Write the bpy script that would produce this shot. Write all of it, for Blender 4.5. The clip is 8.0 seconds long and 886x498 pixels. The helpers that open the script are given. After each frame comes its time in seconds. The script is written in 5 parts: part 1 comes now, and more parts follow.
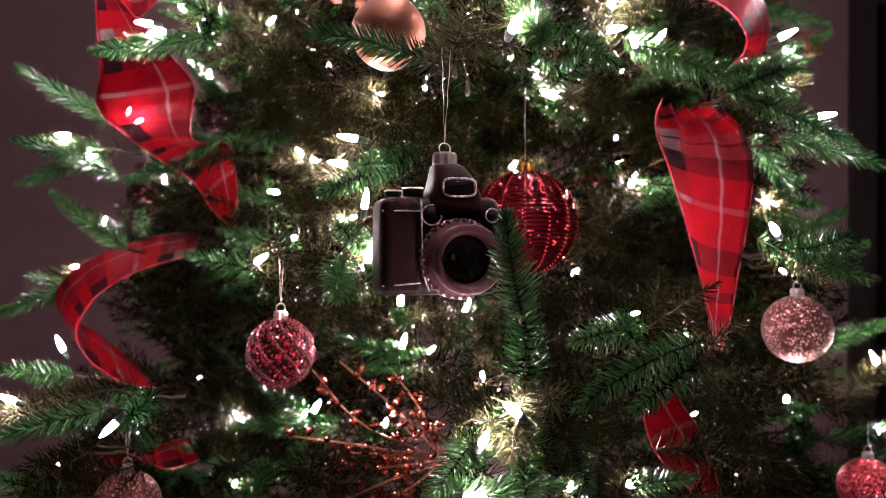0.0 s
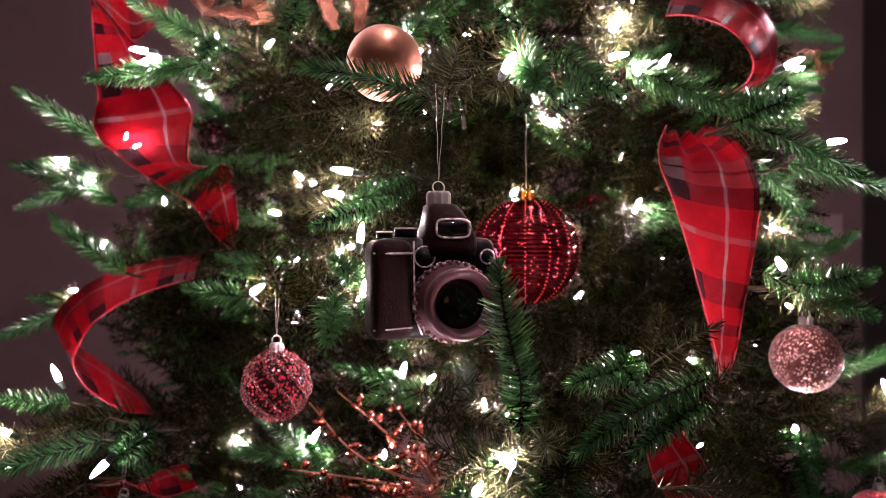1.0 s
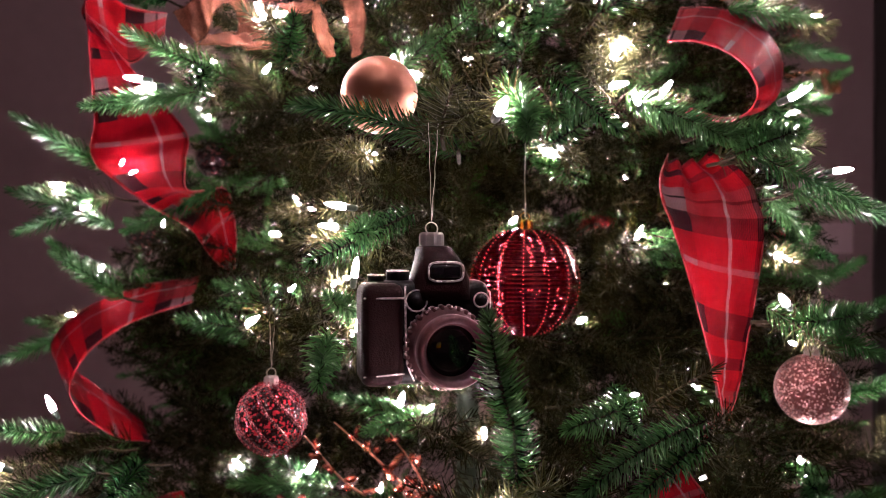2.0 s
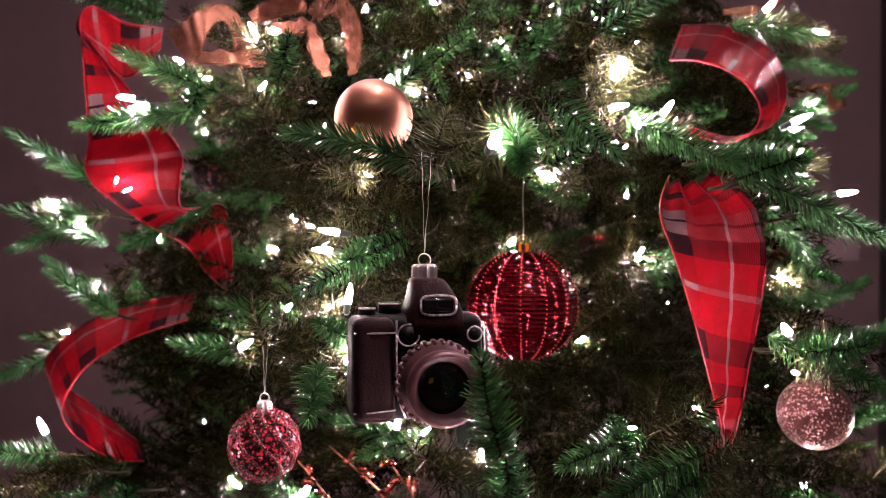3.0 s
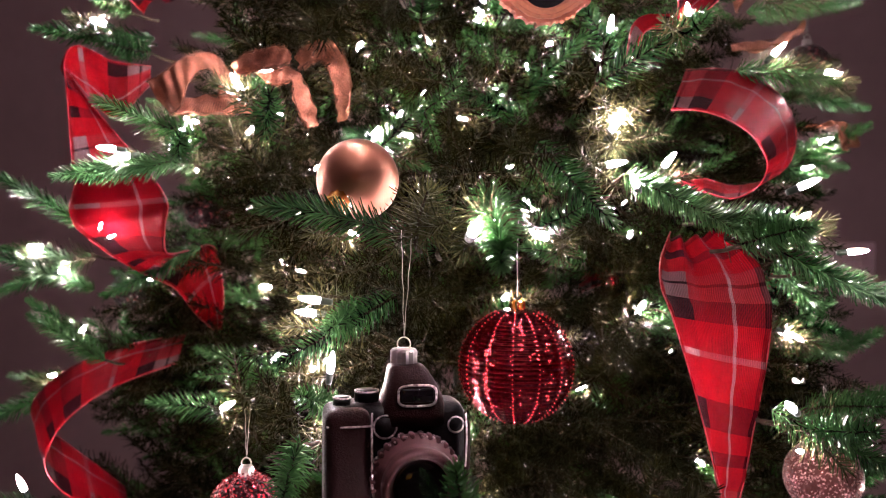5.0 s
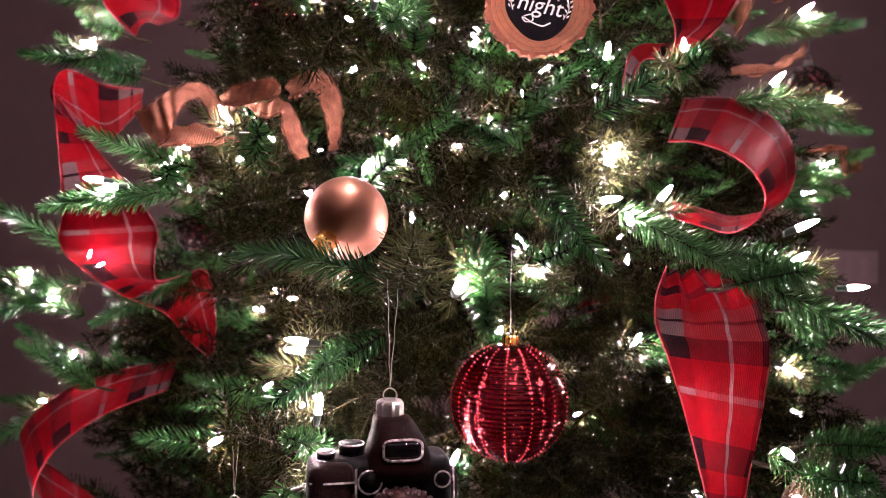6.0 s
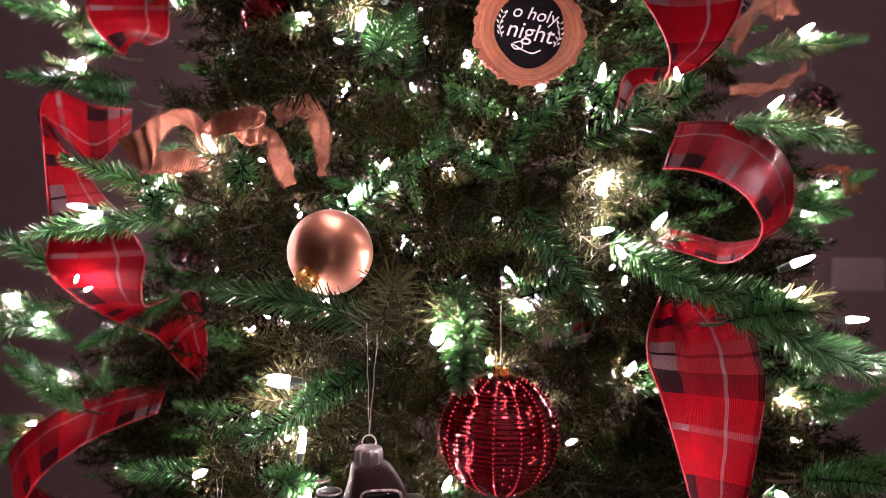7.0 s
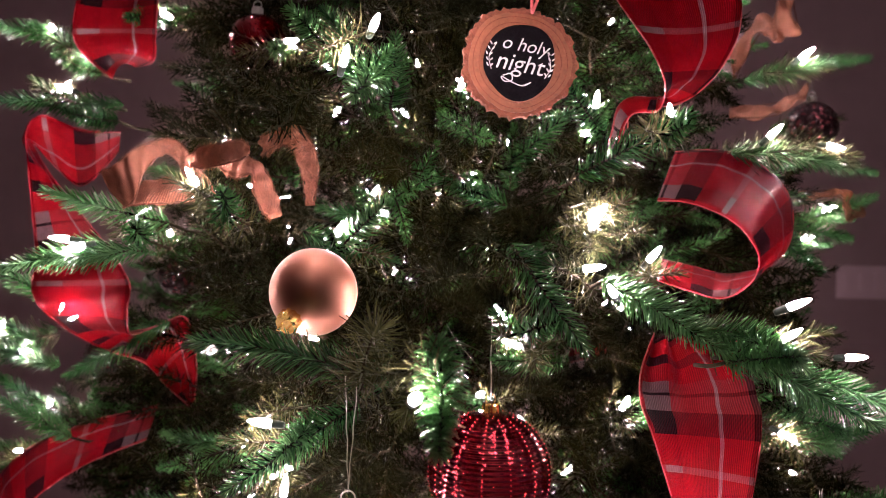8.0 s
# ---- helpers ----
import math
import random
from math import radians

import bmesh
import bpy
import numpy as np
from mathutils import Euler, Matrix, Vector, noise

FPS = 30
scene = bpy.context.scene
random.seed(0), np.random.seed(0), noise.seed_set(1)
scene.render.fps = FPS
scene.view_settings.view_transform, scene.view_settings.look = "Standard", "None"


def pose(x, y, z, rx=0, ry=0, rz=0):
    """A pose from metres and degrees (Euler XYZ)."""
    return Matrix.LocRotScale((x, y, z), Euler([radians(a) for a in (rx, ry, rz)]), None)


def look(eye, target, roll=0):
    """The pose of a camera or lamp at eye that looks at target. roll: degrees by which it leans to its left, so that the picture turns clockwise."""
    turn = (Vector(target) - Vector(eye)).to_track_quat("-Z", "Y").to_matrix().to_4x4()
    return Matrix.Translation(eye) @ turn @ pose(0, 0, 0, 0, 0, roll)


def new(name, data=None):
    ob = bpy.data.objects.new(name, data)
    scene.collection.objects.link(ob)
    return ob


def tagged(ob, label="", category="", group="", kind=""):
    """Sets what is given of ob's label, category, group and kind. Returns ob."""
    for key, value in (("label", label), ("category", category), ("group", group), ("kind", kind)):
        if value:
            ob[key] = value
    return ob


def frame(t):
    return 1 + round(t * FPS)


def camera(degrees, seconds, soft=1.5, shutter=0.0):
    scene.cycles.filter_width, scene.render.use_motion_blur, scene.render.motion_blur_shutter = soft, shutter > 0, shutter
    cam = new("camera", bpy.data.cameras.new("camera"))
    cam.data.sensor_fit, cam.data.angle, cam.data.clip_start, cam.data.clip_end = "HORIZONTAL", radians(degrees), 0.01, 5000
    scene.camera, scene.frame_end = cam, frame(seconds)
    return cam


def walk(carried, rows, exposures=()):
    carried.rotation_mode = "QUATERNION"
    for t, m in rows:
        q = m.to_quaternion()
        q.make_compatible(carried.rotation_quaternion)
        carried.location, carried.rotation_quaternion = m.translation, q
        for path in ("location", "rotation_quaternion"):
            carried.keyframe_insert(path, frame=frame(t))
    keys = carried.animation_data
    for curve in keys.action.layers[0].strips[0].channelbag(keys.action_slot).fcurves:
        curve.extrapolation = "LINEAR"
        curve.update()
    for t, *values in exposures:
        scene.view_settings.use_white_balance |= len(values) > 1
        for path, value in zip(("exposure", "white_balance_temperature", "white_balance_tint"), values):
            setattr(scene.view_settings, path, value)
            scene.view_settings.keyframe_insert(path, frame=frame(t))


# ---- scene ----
cam = camera(58.7, 8.0, soft=0.8)
PATH = [
    (0, (-0.001, -0.005, 1.204), (0.001, 1.994, 1.193), -0.0),
    (0.5, (0.005, 0.002, 1.221), (-0.007, 2.002, 1.209), -0.0),
    (1, (0.013, 0.01, 1.235), (-0.017, 2.009, 1.223), -0.0),
    (1.5, (0.02, 0.016, 1.251), (-0.025, 2.016, 1.24), 0.0),
    (3, (0.033, 0.036, 1.289), (-0.034, 2.034, 1.276), 0.2),
    (3.5, (0.039, 0.041, 1.299), (-0.039, 2.039, 1.286), 0.3),
    (4, (0.045, 0.052, 1.312), (-0.044, 2.05, 1.297), 0.3),
    (4.5, (0.05, 0.061, 1.329), (-0.047, 2.058, 1.31), 0.4),
    (6, (0.063, 0.082, 1.382), (-0.046, 2.079, 1.354), 0.7),
    (6.5, (0.071, 0.088, 1.394), (-0.046, 2.085, 1.366), 0.8),
    (7, (0.079, 0.098, 1.411), (-0.049, 2.093, 1.378), 0.8),
    (7.5, (0.085, 0.11, 1.428), (-0.048, 2.105, 1.393), 0.9),
    (8, (0.092, 0.116, 1.443), (-0.049, 2.111, 1.406), 0.9),
]
walk(cam, [(t, look(eye, target, roll)) for t, eye, target, roll in PATH],
     [(0, 0.0), (1.5, 0.05), (3.0, 0.12), (4.5, 0.14), (6.0, 0.03), (8.0, -0.06)])
cam.data.dof.use_dof = True
cam.data.dof.focus_distance = 0.58
cam.data.dof.aperture_fstop = 7.0

# ---- light: dusk sky in an added opening behind the camera, a dim added overhead fill, and the bulbs on the tree ----
world = bpy.data.worlds.new("dusk")
scene.world = world
world.use_nodes = True
wn = world.node_tree.nodes
sky = wn.new("ShaderNodeTexSky")
sky.sky_type = "NISHITA"
sky.sun_disc = False
sky.sun_elevation = radians(2.0)
sky.sun_rotation = radians(160)
world.node_tree.links.new(sky.outputs[0], wn["Background"].inputs[0])
wn["Background"].inputs[1].default_value = 0.05
BULB = 1380.0
FILL = 2.2

# Unseen fill lamp, added to brighten the tree's front from above.
fill_lamp = bpy.data.lights.new("overhead_fill", "AREA")
fill_lamp.shape = "DISK"
fill_lamp.size = 0.9
fill_lamp.energy = FILL
fill_lamp.color = (1.0, 0.84, 0.85)
new("overhead_fill", fill_lamp).matrix_world = look((0.0, -0.4, 2.66), (0.0, -0.2, 0.0))


# ---- materials ----
def mat(name, base, rough=0.5, metal=0.0, var=0.25, scale=40.0, bump=0.0, bump_scale=200.0, spec=0.5, transmission=0.0):
    """A surface with its colour varied at two scales and a fine relief."""
    m = bpy.data.materials.new(name)
    m.use_nodes = True
    n, l = m.node_tree.nodes, m.node_tree.links
    b = n["Principled BSDF"]
    tc = n.new("ShaderNodeTexCoord")
    n1, n2 = n.new("ShaderNodeTexNoise"), n.new("ShaderNodeTexNoise")
    n1.inputs["Scale"].default_value, n2.inputs["Scale"].default_value = scale, scale * 7
    l.new(tc.outputs["Object"], n1.inputs["Vector"])
    l.new(tc.outputs["Object"], n2.inputs["Vector"])
    add = n.new("ShaderNodeMath")
    add.operation = "ADD"
    l.new(n1.outputs["Fac"], add.inputs[0])
    l.new(n2.outputs["Fac"], add.inputs[1])
    mr = n.new("ShaderNodeMapRange")
    mr.inputs[1].default_value, mr.inputs[2].default_value = 0.6, 1.4
    mr.inputs[3].default_value, mr.inputs[4].default_value = 1 - var, 1 + var
    l.new(add.outputs[0], mr.inputs[0])
    mul = n.new("ShaderNodeVectorMath")
    mul.operation = "SCALE"
    mul.inputs[0].default_value = base
    l.new(mr.outputs[0], mul.inputs["Scale"])
    l.new(mul.outputs[0], b.inputs["Base Color"])
    b.inputs["Roughness"].default_value = rough
    b.inputs["Metallic"].default_value = metal
    b.inputs["Specular IOR Level"].default_value = spec
    b.inputs["Transmission Weight"].default_value = transmission
    if bump:
        bn, bp = n.new("ShaderNodeTexNoise"), n.new("ShaderNodeBump")
        bn.inputs["Scale"].default_value = bump_scale
        l.new(tc.outputs["Object"], bn.inputs["Vector"])
        l.new(bn.outputs["Fac"], bp.inputs["Height"])
        bp.inputs["Strength"].default_value = bump
        bp.inputs["Distance"].default_value = 0.002
        l.new(bp.outputs[0], b.inputs["Normal"])
    return m


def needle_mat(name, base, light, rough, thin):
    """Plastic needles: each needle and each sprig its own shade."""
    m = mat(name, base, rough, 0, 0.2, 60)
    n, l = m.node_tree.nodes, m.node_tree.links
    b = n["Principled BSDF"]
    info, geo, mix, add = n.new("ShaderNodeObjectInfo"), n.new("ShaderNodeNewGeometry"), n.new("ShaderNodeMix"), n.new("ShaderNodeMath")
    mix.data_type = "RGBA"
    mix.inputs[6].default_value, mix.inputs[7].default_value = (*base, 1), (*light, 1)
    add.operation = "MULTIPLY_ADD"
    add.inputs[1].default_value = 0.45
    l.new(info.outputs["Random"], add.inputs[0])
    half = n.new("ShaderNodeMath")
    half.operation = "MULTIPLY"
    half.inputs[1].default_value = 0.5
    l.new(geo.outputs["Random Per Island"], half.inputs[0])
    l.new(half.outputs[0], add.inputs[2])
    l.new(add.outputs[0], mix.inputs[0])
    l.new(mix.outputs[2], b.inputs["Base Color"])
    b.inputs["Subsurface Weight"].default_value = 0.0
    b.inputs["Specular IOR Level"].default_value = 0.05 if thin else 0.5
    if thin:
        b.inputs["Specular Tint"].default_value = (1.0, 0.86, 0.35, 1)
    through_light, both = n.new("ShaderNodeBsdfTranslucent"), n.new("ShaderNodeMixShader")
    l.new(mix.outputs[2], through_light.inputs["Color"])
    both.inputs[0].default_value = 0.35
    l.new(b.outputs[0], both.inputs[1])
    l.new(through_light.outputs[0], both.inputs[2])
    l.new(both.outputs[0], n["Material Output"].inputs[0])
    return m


def plaid_mat(name):
    """Woven tartan: red ground, black bands, thin white lines; u across the ribbon, v along it in ribbon widths."""
    m = bpy.data.materials.new(name)
    m.use_nodes = True
    n, l = m.node_tree.nodes, m.node_tree.links
    b = n["Principled BSDF"]
    uv = n.new("ShaderNodeUVMap")
    sep = n.new("ShaderNodeSeparateXYZ")
    l.new(uv.outputs[0], sep.inputs[0])

    def ramp(axis, stops):
        fr = n.new("ShaderNodeMath")
        fr.operation = "FRACT"
        l.new(sep.outputs[axis], fr.inputs[0])
        r = n.new("ShaderNodeValToRGB")
        r.color_ramp.interpolation = "CONSTANT"
        while len(r.color_ramp.elements) < len(stops):
            r.color_ramp.elements.new(0.5)
        for e, (p, c) in zip(r.color_ramp.elements, stops):
            e.position, e.color = p, (*c, 1)
        l.new(fr.outputs[0], r.inputs[0])
        return r

    red, deep, black, white, grey = (0.170, 0.0024, 0.0068), (0.045, 0.0010, 0.0020), (0.006, 0.004, 0.005), (0.17, 0.105, 0.11), (0.12, 0.078, 0.082)
    warp = ramp("X", [(0.0, red), (0.05, deep), (0.29, red), (0.685, white), (0.72, red), (0.95, deep)])
    cover = ramp("X", [(0.0, (0.4, 0.4, 0.4)), (0.04, (0.94, 0.94, 0.94)), (0.29, (0.42, 0.42, 0.42)), (0.685, (0.3, 0.3, 0.3)), (0.72, (0.5, 0.5, 0.5))])
    weft = ramp("Y", [(0.0, grey), (0.06, black), (0.078, grey), (0.15, black), (0.26, red), (0.40, white), (0.43, red), (0.62, black), (0.75, red), (0.84, black), (0.90, red)])
    mix = n.new("ShaderNodeMix")
    mix.data_type = "RGBA"
    tw = n.new("ShaderNodeTexWave")
    tw.bands_direction = "DIAGONAL"
    tw.inputs["Scale"].default_value = 24
    l.new(uv.outputs[0], tw.inputs["Vector"])
    mr = n.new("ShaderNodeMapRange")
    mr.inputs[3].default_value, mr.inputs[4].default_value = 0.72, 1.06
    l.new(tw.outputs["Fac"], mr.inputs[0])
    woven = n.new("ShaderNodeMath")
    woven.operation = "MULTIPLY"
    hold = ramp("Y", [(0.0, (2.4, 2.4, 2.4)), (0.06, (1, 1, 1)), (0.078, (2.4, 2.4, 2.4)), (0.15, (0.8, 0.8, 0.8)), (0.26, (1, 1, 1)), (0.40, (1.5, 1.5, 1.5)), (0.43, (1, 1, 1)), (0.62, (0.8, 0.8, 0.8)), (0.90, (1, 1, 1))])
    bite = n.new("ShaderNodeMath")
    bite.operation = "POWER"
    l.new(cover.outputs[0], bite.inputs[0])
    l.new(hold.outputs[0], bite.inputs[1])
    l.new(mr.outputs[0], woven.inputs[0])
    l.new(bite.outputs[0], woven.inputs[1])
    l.new(woven.outputs[0], mix.inputs[0])
    l.new(warp.outputs[0], mix.inputs[6])
    l.new(weft.outputs[0], mix.inputs[7])
    noi = n.new("ShaderNodeTexNoise")
    noi.inputs["Scale"].default_value = 9
    l.new(uv.outputs[0], noi.inputs["Vector"])
    shade = n.new("ShaderNodeMapRange")
    shade.inputs[3].default_value, shade.inputs[4].default_value = 0.75, 1.2
    l.new(noi.outputs["Fac"], shade.inputs[0])
    rib = n.new("ShaderNodeTexWave")
    rib.inputs["Scale"].default_value = 19
    l.new(uv.outputs[0], rib.inputs["Vector"])
    rows = n.new("ShaderNodeMapRange")
    rows.inputs[3].default_value, rows.inputs[4].default_value = 0.62, 1.18
    l.new(rib.outputs["Fac"], rows.inputs[0])
    tone = n.new("ShaderNodeMath")
    tone.operation = "MULTIPLY"
    l.new(shade.outputs[0], tone.inputs[0])
    l.new(rows.outputs[0], tone.inputs[1])
    sc = n.new("ShaderNodeVectorMath")
    sc.operation = "SCALE"
    l.new(mix.outputs[2], sc.inputs[0])
    l.new(tone.outputs[0], sc.inputs["Scale"])
    l.new(sc.outputs[0], b.inputs["Base Color"])
    b.inputs["Roughness"].default_value = 0.42
    b.inputs["Specular IOR Level"].default_value = 0.012
    bp = n.new("ShaderNodeBump")
    bp.inputs["Strength"].default_value = 0.5
    bp.inputs["Distance"].default_value = 0.0006
    l.new(rib.outputs["Fac"], bp.inputs["Height"])
    l.new(bp.outputs[0], b.inputs["Normal"])
    tr = n.new("ShaderNodeBsdfTranslucent")
    l.new(sc.outputs[0], tr.inputs["Color"])
    ms = n.new("ShaderNodeMixShader")
    ms.inputs[0].default_value = 0.18
    l.new(b.outputs[0], ms.inputs[1])
    l.new(tr.outputs[0], ms.inputs[2])
    l.new(ms.outputs[0], n["Material Output"].inputs[0])
    return m


def burlap_mat(name, base):
    """Coarse jute weave: ribs both ways, dark between the threads."""
    m = mat(name, base, 0.9, 0, 0.35, 120, spec=0.1)
    n, l = m.node_tree.nodes, m.node_tree.links
    b = n["Principled BSDF"]
    uv = n.new("ShaderNodeUVMap")
    waves = []
    for axis in ("X", "Y"):
        w = n.new("ShaderNodeTexWave")
        w.bands_direction = axis
        w.inputs["Scale"].default_value = 9.0
        w.inputs["Distortion"].default_value = 0.8
        l.new(uv.outputs[0], w.inputs["Vector"])
        waves.append(w)
    mx = n.new("ShaderNodeMath")
    mx.operation = "MULTIPLY"
    l.new(waves[0].outputs["Fac"], mx.inputs[0])
    l.new(waves[1].outputs["Fac"], mx.inputs[1])
    mr = n.new("ShaderNodeMapRange")
    mr.inputs[3].default_value, mr.inputs[4].default_value = 0.28, 1.35
    l.new(mx.outputs[0], mr.inputs[0])
    sc = n.new("ShaderNodeVectorMath")
    sc.operation = "SCALE"
    old = b.inputs["Base Color"].links[0].from_socket
    l.new(old, sc.inputs[0])
    l.new(mr.outputs[0], sc.inputs["Scale"])
    l.new(sc.outputs[0], b.inputs["Base Color"])
    bp = n.new("ShaderNodeBump")
    l.new(mx.outputs[0], bp.inputs["Height"])
    bp.inputs["Strength"].default_value = 0.8
    bp.inputs["Distance"].default_value = 0.001
    l.new(bp.outputs[0], b.inputs["Normal"])
    tr = n.new("ShaderNodeBsdfTranslucent")
    l.new(sc.outputs[0], tr.inputs["Color"])
    ms = n.new("ShaderNodeMixShader")
    ms.inputs[0].default_value = 0.3
    l.new(b.outputs[0], ms.inputs[1])
    l.new(tr.outputs[0], ms.inputs[2])
    l.new(ms.outputs[0], n["Material Output"].inputs[0])
    return m


def glitter_mat(name, base, flake, cell=260.0, share=0.5):
    """Glitter: small facets, each tipped its own way, over a coloured ground."""
    m = bpy.data.materials.new(name)
    m.use_nodes = True
    n, l = m.node_tree.nodes, m.node_tree.links
    b = n["Principled BSDF"]
    tc, vo = n.new("ShaderNodeTexCoord"), n.new("ShaderNodeTexVoronoi")
    vo.inputs["Scale"].default_value = cell
    l.new(tc.outputs["Object"], vo.inputs["Vector"])
    sub = n.new("ShaderNodeVectorMath")
    sub.operation = "MULTIPLY_ADD"
    sub.inputs[1].default_value, sub.inputs[2].default_value = (1.3, 1.3, 1.3), (-0.65, -0.65, -0.65)
    l.new(vo.outputs["Color"], sub.inputs[0])
    geo, add, nrm = n.new("ShaderNodeNewGeometry"), n.new("ShaderNodeVectorMath"), n.new("ShaderNodeVectorMath")
    nrm.operation = "NORMALIZE"
    l.new(geo.outputs["Normal"], add.inputs[0])
    l.new(sub.outputs[0], add.inputs[1])
    l.new(add.outputs[0], nrm.inputs[0])
    l.new(nrm.outputs[0], b.inputs["Normal"])
    sep, gt, mix = n.new("ShaderNodeSeparateXYZ"), n.new("ShaderNodeMath"), n.new("ShaderNodeMix")
    gt.operation, gt.inputs[1].default_value = "LESS_THAN", share
    l.new(vo.outputs["Color"], sep.inputs[0])
    l.new(sep.outputs[0], gt.inputs[0])
    mix.data_type = "RGBA"
    mix.inputs[6].default_value, mix.inputs[7].default_value = (*base, 1), (*flake, 1)
    l.new(gt.outputs[0], mix.inputs[0])
    l.new(mix.outputs[2], b.inputs["Base Color"])
    b.inputs["Metallic"].default_value = 0.8
    b.inputs["Roughness"].default_value = 0.36
    return m


def glow_mat(name, color, strength):
    m = bpy.data.materials.new(name)
    m.use_nodes = True
    b = m.node_tree.nodes["Principled BSDF"]
    b.inputs["Base Color"].default_value = (0.8, 0.8, 0.8, 1)
    b.inputs["Emission Color"].default_value = (*color, 1)
    b.inputs["Emission Strength"].default_value = strength
    return m


M_PE = needle_mat("moulded_needles", (0.005, 0.025, 0.009), (0.064, 0.155, 0.050), 0.20, False)
# Foil coloured near black: the shade of the tree's depths is in it.
M_PVCSHADE = needle_mat("foil_needles_shaded", (0.0008, 0.0015, 0.0003), (0.0105, 0.0096, 0.0018), 0.4, True)
# Lighter copy of the foil, with light on outer tips put into its colour.
M_PVCLIT = needle_mat("foil_tips_lit", (0.008, 0.010, 0.0034), (0.047, 0.046, 0.021), 0.35, True)
M_STEM = mat("brown_stem", (0.020, 0.014, 0.008), 0.85, 0, 0.35, 150, 0.4, spec=0.1)
M_POLE = mat("green_pole", (0.02, 0.035, 0.022), 0.5, 0.2, 0.2, 20)
M_PLAID = plaid_mat("plaid_fabric")
M_BURLAP = burlap_mat("burlap", (0.42, 0.165, 0.105))
M_BULB = glow_mat("warm_bulb", (1.0, 0.80, 0.85), BULB)
M_SOCKET = mat("green_socket", (0.004, 0.014, 0.007), 0.6)
M_WIRE = mat("green_wire", (0.008, 0.03, 0.014), 0.45)
M_WALL = mat("mauve_wall", (0.19, 0.120, 0.130), 0.75, 0, 0.06, 3, 0.1, 300)
M_TRIMSHADE = mat("dark_trim_and_hall_shade", (0.02, 0.014, 0.014), 0.6, 0, 0.2, 8)
M_WHITE = mat("ceiling_paint", (0.5, 0.45, 0.44), 0.8, 0, 0.05, 4)
M_FLOOR = mat("brown_carpet", (0.16, 0.11, 0.09), 0.95, 0, 0.3, 60, 0.5, 400)
M_PLATE = mat("switch_plastic", (0.40, 0.28, 0.31), 0.4, 0, 0.04, 20)
M_CAMBODY = mat("matt_black_glaze", (0.0032, 0.0022, 0.0026), 0.45, 0, 0.3, 60, 0.15, 500, spec=0.09)
M_CAMGRIP = mat("mauve_leather_glaze", (0.012, 0.0044, 0.0046), 0.55, 0, 0.3, 80, 0.3, 900, spec=0.04)
M_CAMRING = mat("dusty_rose_ring", (0.062, 0.024, 0.026), 0.36, 0.2, 0.25, 90, spec=0.25)
M_CAMGLASS = mat("black_lens_glass", (0.004, 0.003, 0.004), 0.06, 0, 0.1, 20)
M_SILVER = mat("silver_cap", (0.60, 0.56, 0.56), 0.30, 1.0, 0.15, 200)
M_GLITSIL = glitter_mat("silver_glitter", (0.3, 0.24, 0.25), (0.8, 0.7, 0.7), 900, 0.6)
M_GOLD = mat("gold_cap", (0.75, 0.48, 0.14), 0.2, 1.0, 0.15, 200)
M_REDBALL = mat("red_lacquer", (0.075, 0.001, 0.0035), 0.14, 0.8, 0.15, 60)
M_REDGLIT = glitter_mat("red_glitter", (0.25, 0.004, 0.012), (0.9, 0.16, 0.2), 800, 0.45)
M_REDDOT = mat("red_bead", (0.62, 0.08, 0.10), 0.2, 0.7, 0.3, 300)
M_PINKGLIT = glitter_mat("rose_gold_glitter", (0.17, 0.058, 0.053), (0.90, 0.50, 0.46), 700, 0.13)
M_MAROON = glitter_mat("maroon_glitter", (0.02, 0.0006, 0.0015), (0.85, 0.04, 0.07), 520, 0.18)
M_SWIRL = glitter_mat("dusty_pink_glitter", (0.10, 0.018, 0.021), (0.80, 0.30, 0.32), 900, 0.2)
# Burgundy glitter, its ground and flakes darkened for shade among the branches.
M_DARKGLIT = glitter_mat("burgundy_glitter_shaded", (0.010, 0.002, 0.003), (0.12, 0.022, 0.028), 300, 0.15)
M_BRONZE = mat("satin_bronze", (0.44, 0.19, 0.125), 0.37, 0.95, 0.05, 30)
M_COPPER = mat("copper_bud", (0.40, 0.125, 0.085), 0.24, 0.9, 0.25, 200)
M_COPSTEM = mat("copper_stem", (0.22, 0.075, 0.045), 0.45, 0.4, 0.3, 200)
M_BARK = mat("bark", (0.17, 0.048, 0.026), 0.9, 0, 0.4, 160, 0.9, 300)
M_WOOD = mat("sanded_wood", (0.20, 0.064, 0.029), 0.6, 0, 0.28, 60, 0.2, 500)
M_CHALK = mat("chalkboard", (0.005, 0.004, 0.005), 0.8, 0, 0.3, 90, spec=0.03)
M_INK = mat("white_lettering", (0.60, 0.55, 0.55), 0.7, 0, 0.15, 200)
M_TWINE = mat("red_white_twine", (0.6, 0.12, 0.13), 0.8, 0, 0.5, 500)
M_THREAD = mat("silver_thread", (0.30, 0.27, 0.27), 0.4, 0.6, 0.6, 900)


# ---- building helpers ----
def mesh_of(name, bm, *mats, smooth=True):
    me = bpy.data.meshes.new(name)
    bm.to_mesh(me)
    bm.free()
    for m in mats:
        me.materials.append(m)
    if smooth:
        me.polygons.foreach_set("use_smooth", [True] * len(me.polygons))
    return me


def thing(name, at, label, category, group="", kind="", turn=(0, 0, 0)):
    ob = new(name)
    ob.empty_display_size = 0.02
    ob.matrix_basis = pose(*at, *turn)
    return tagged(ob, label, category, group, kind)


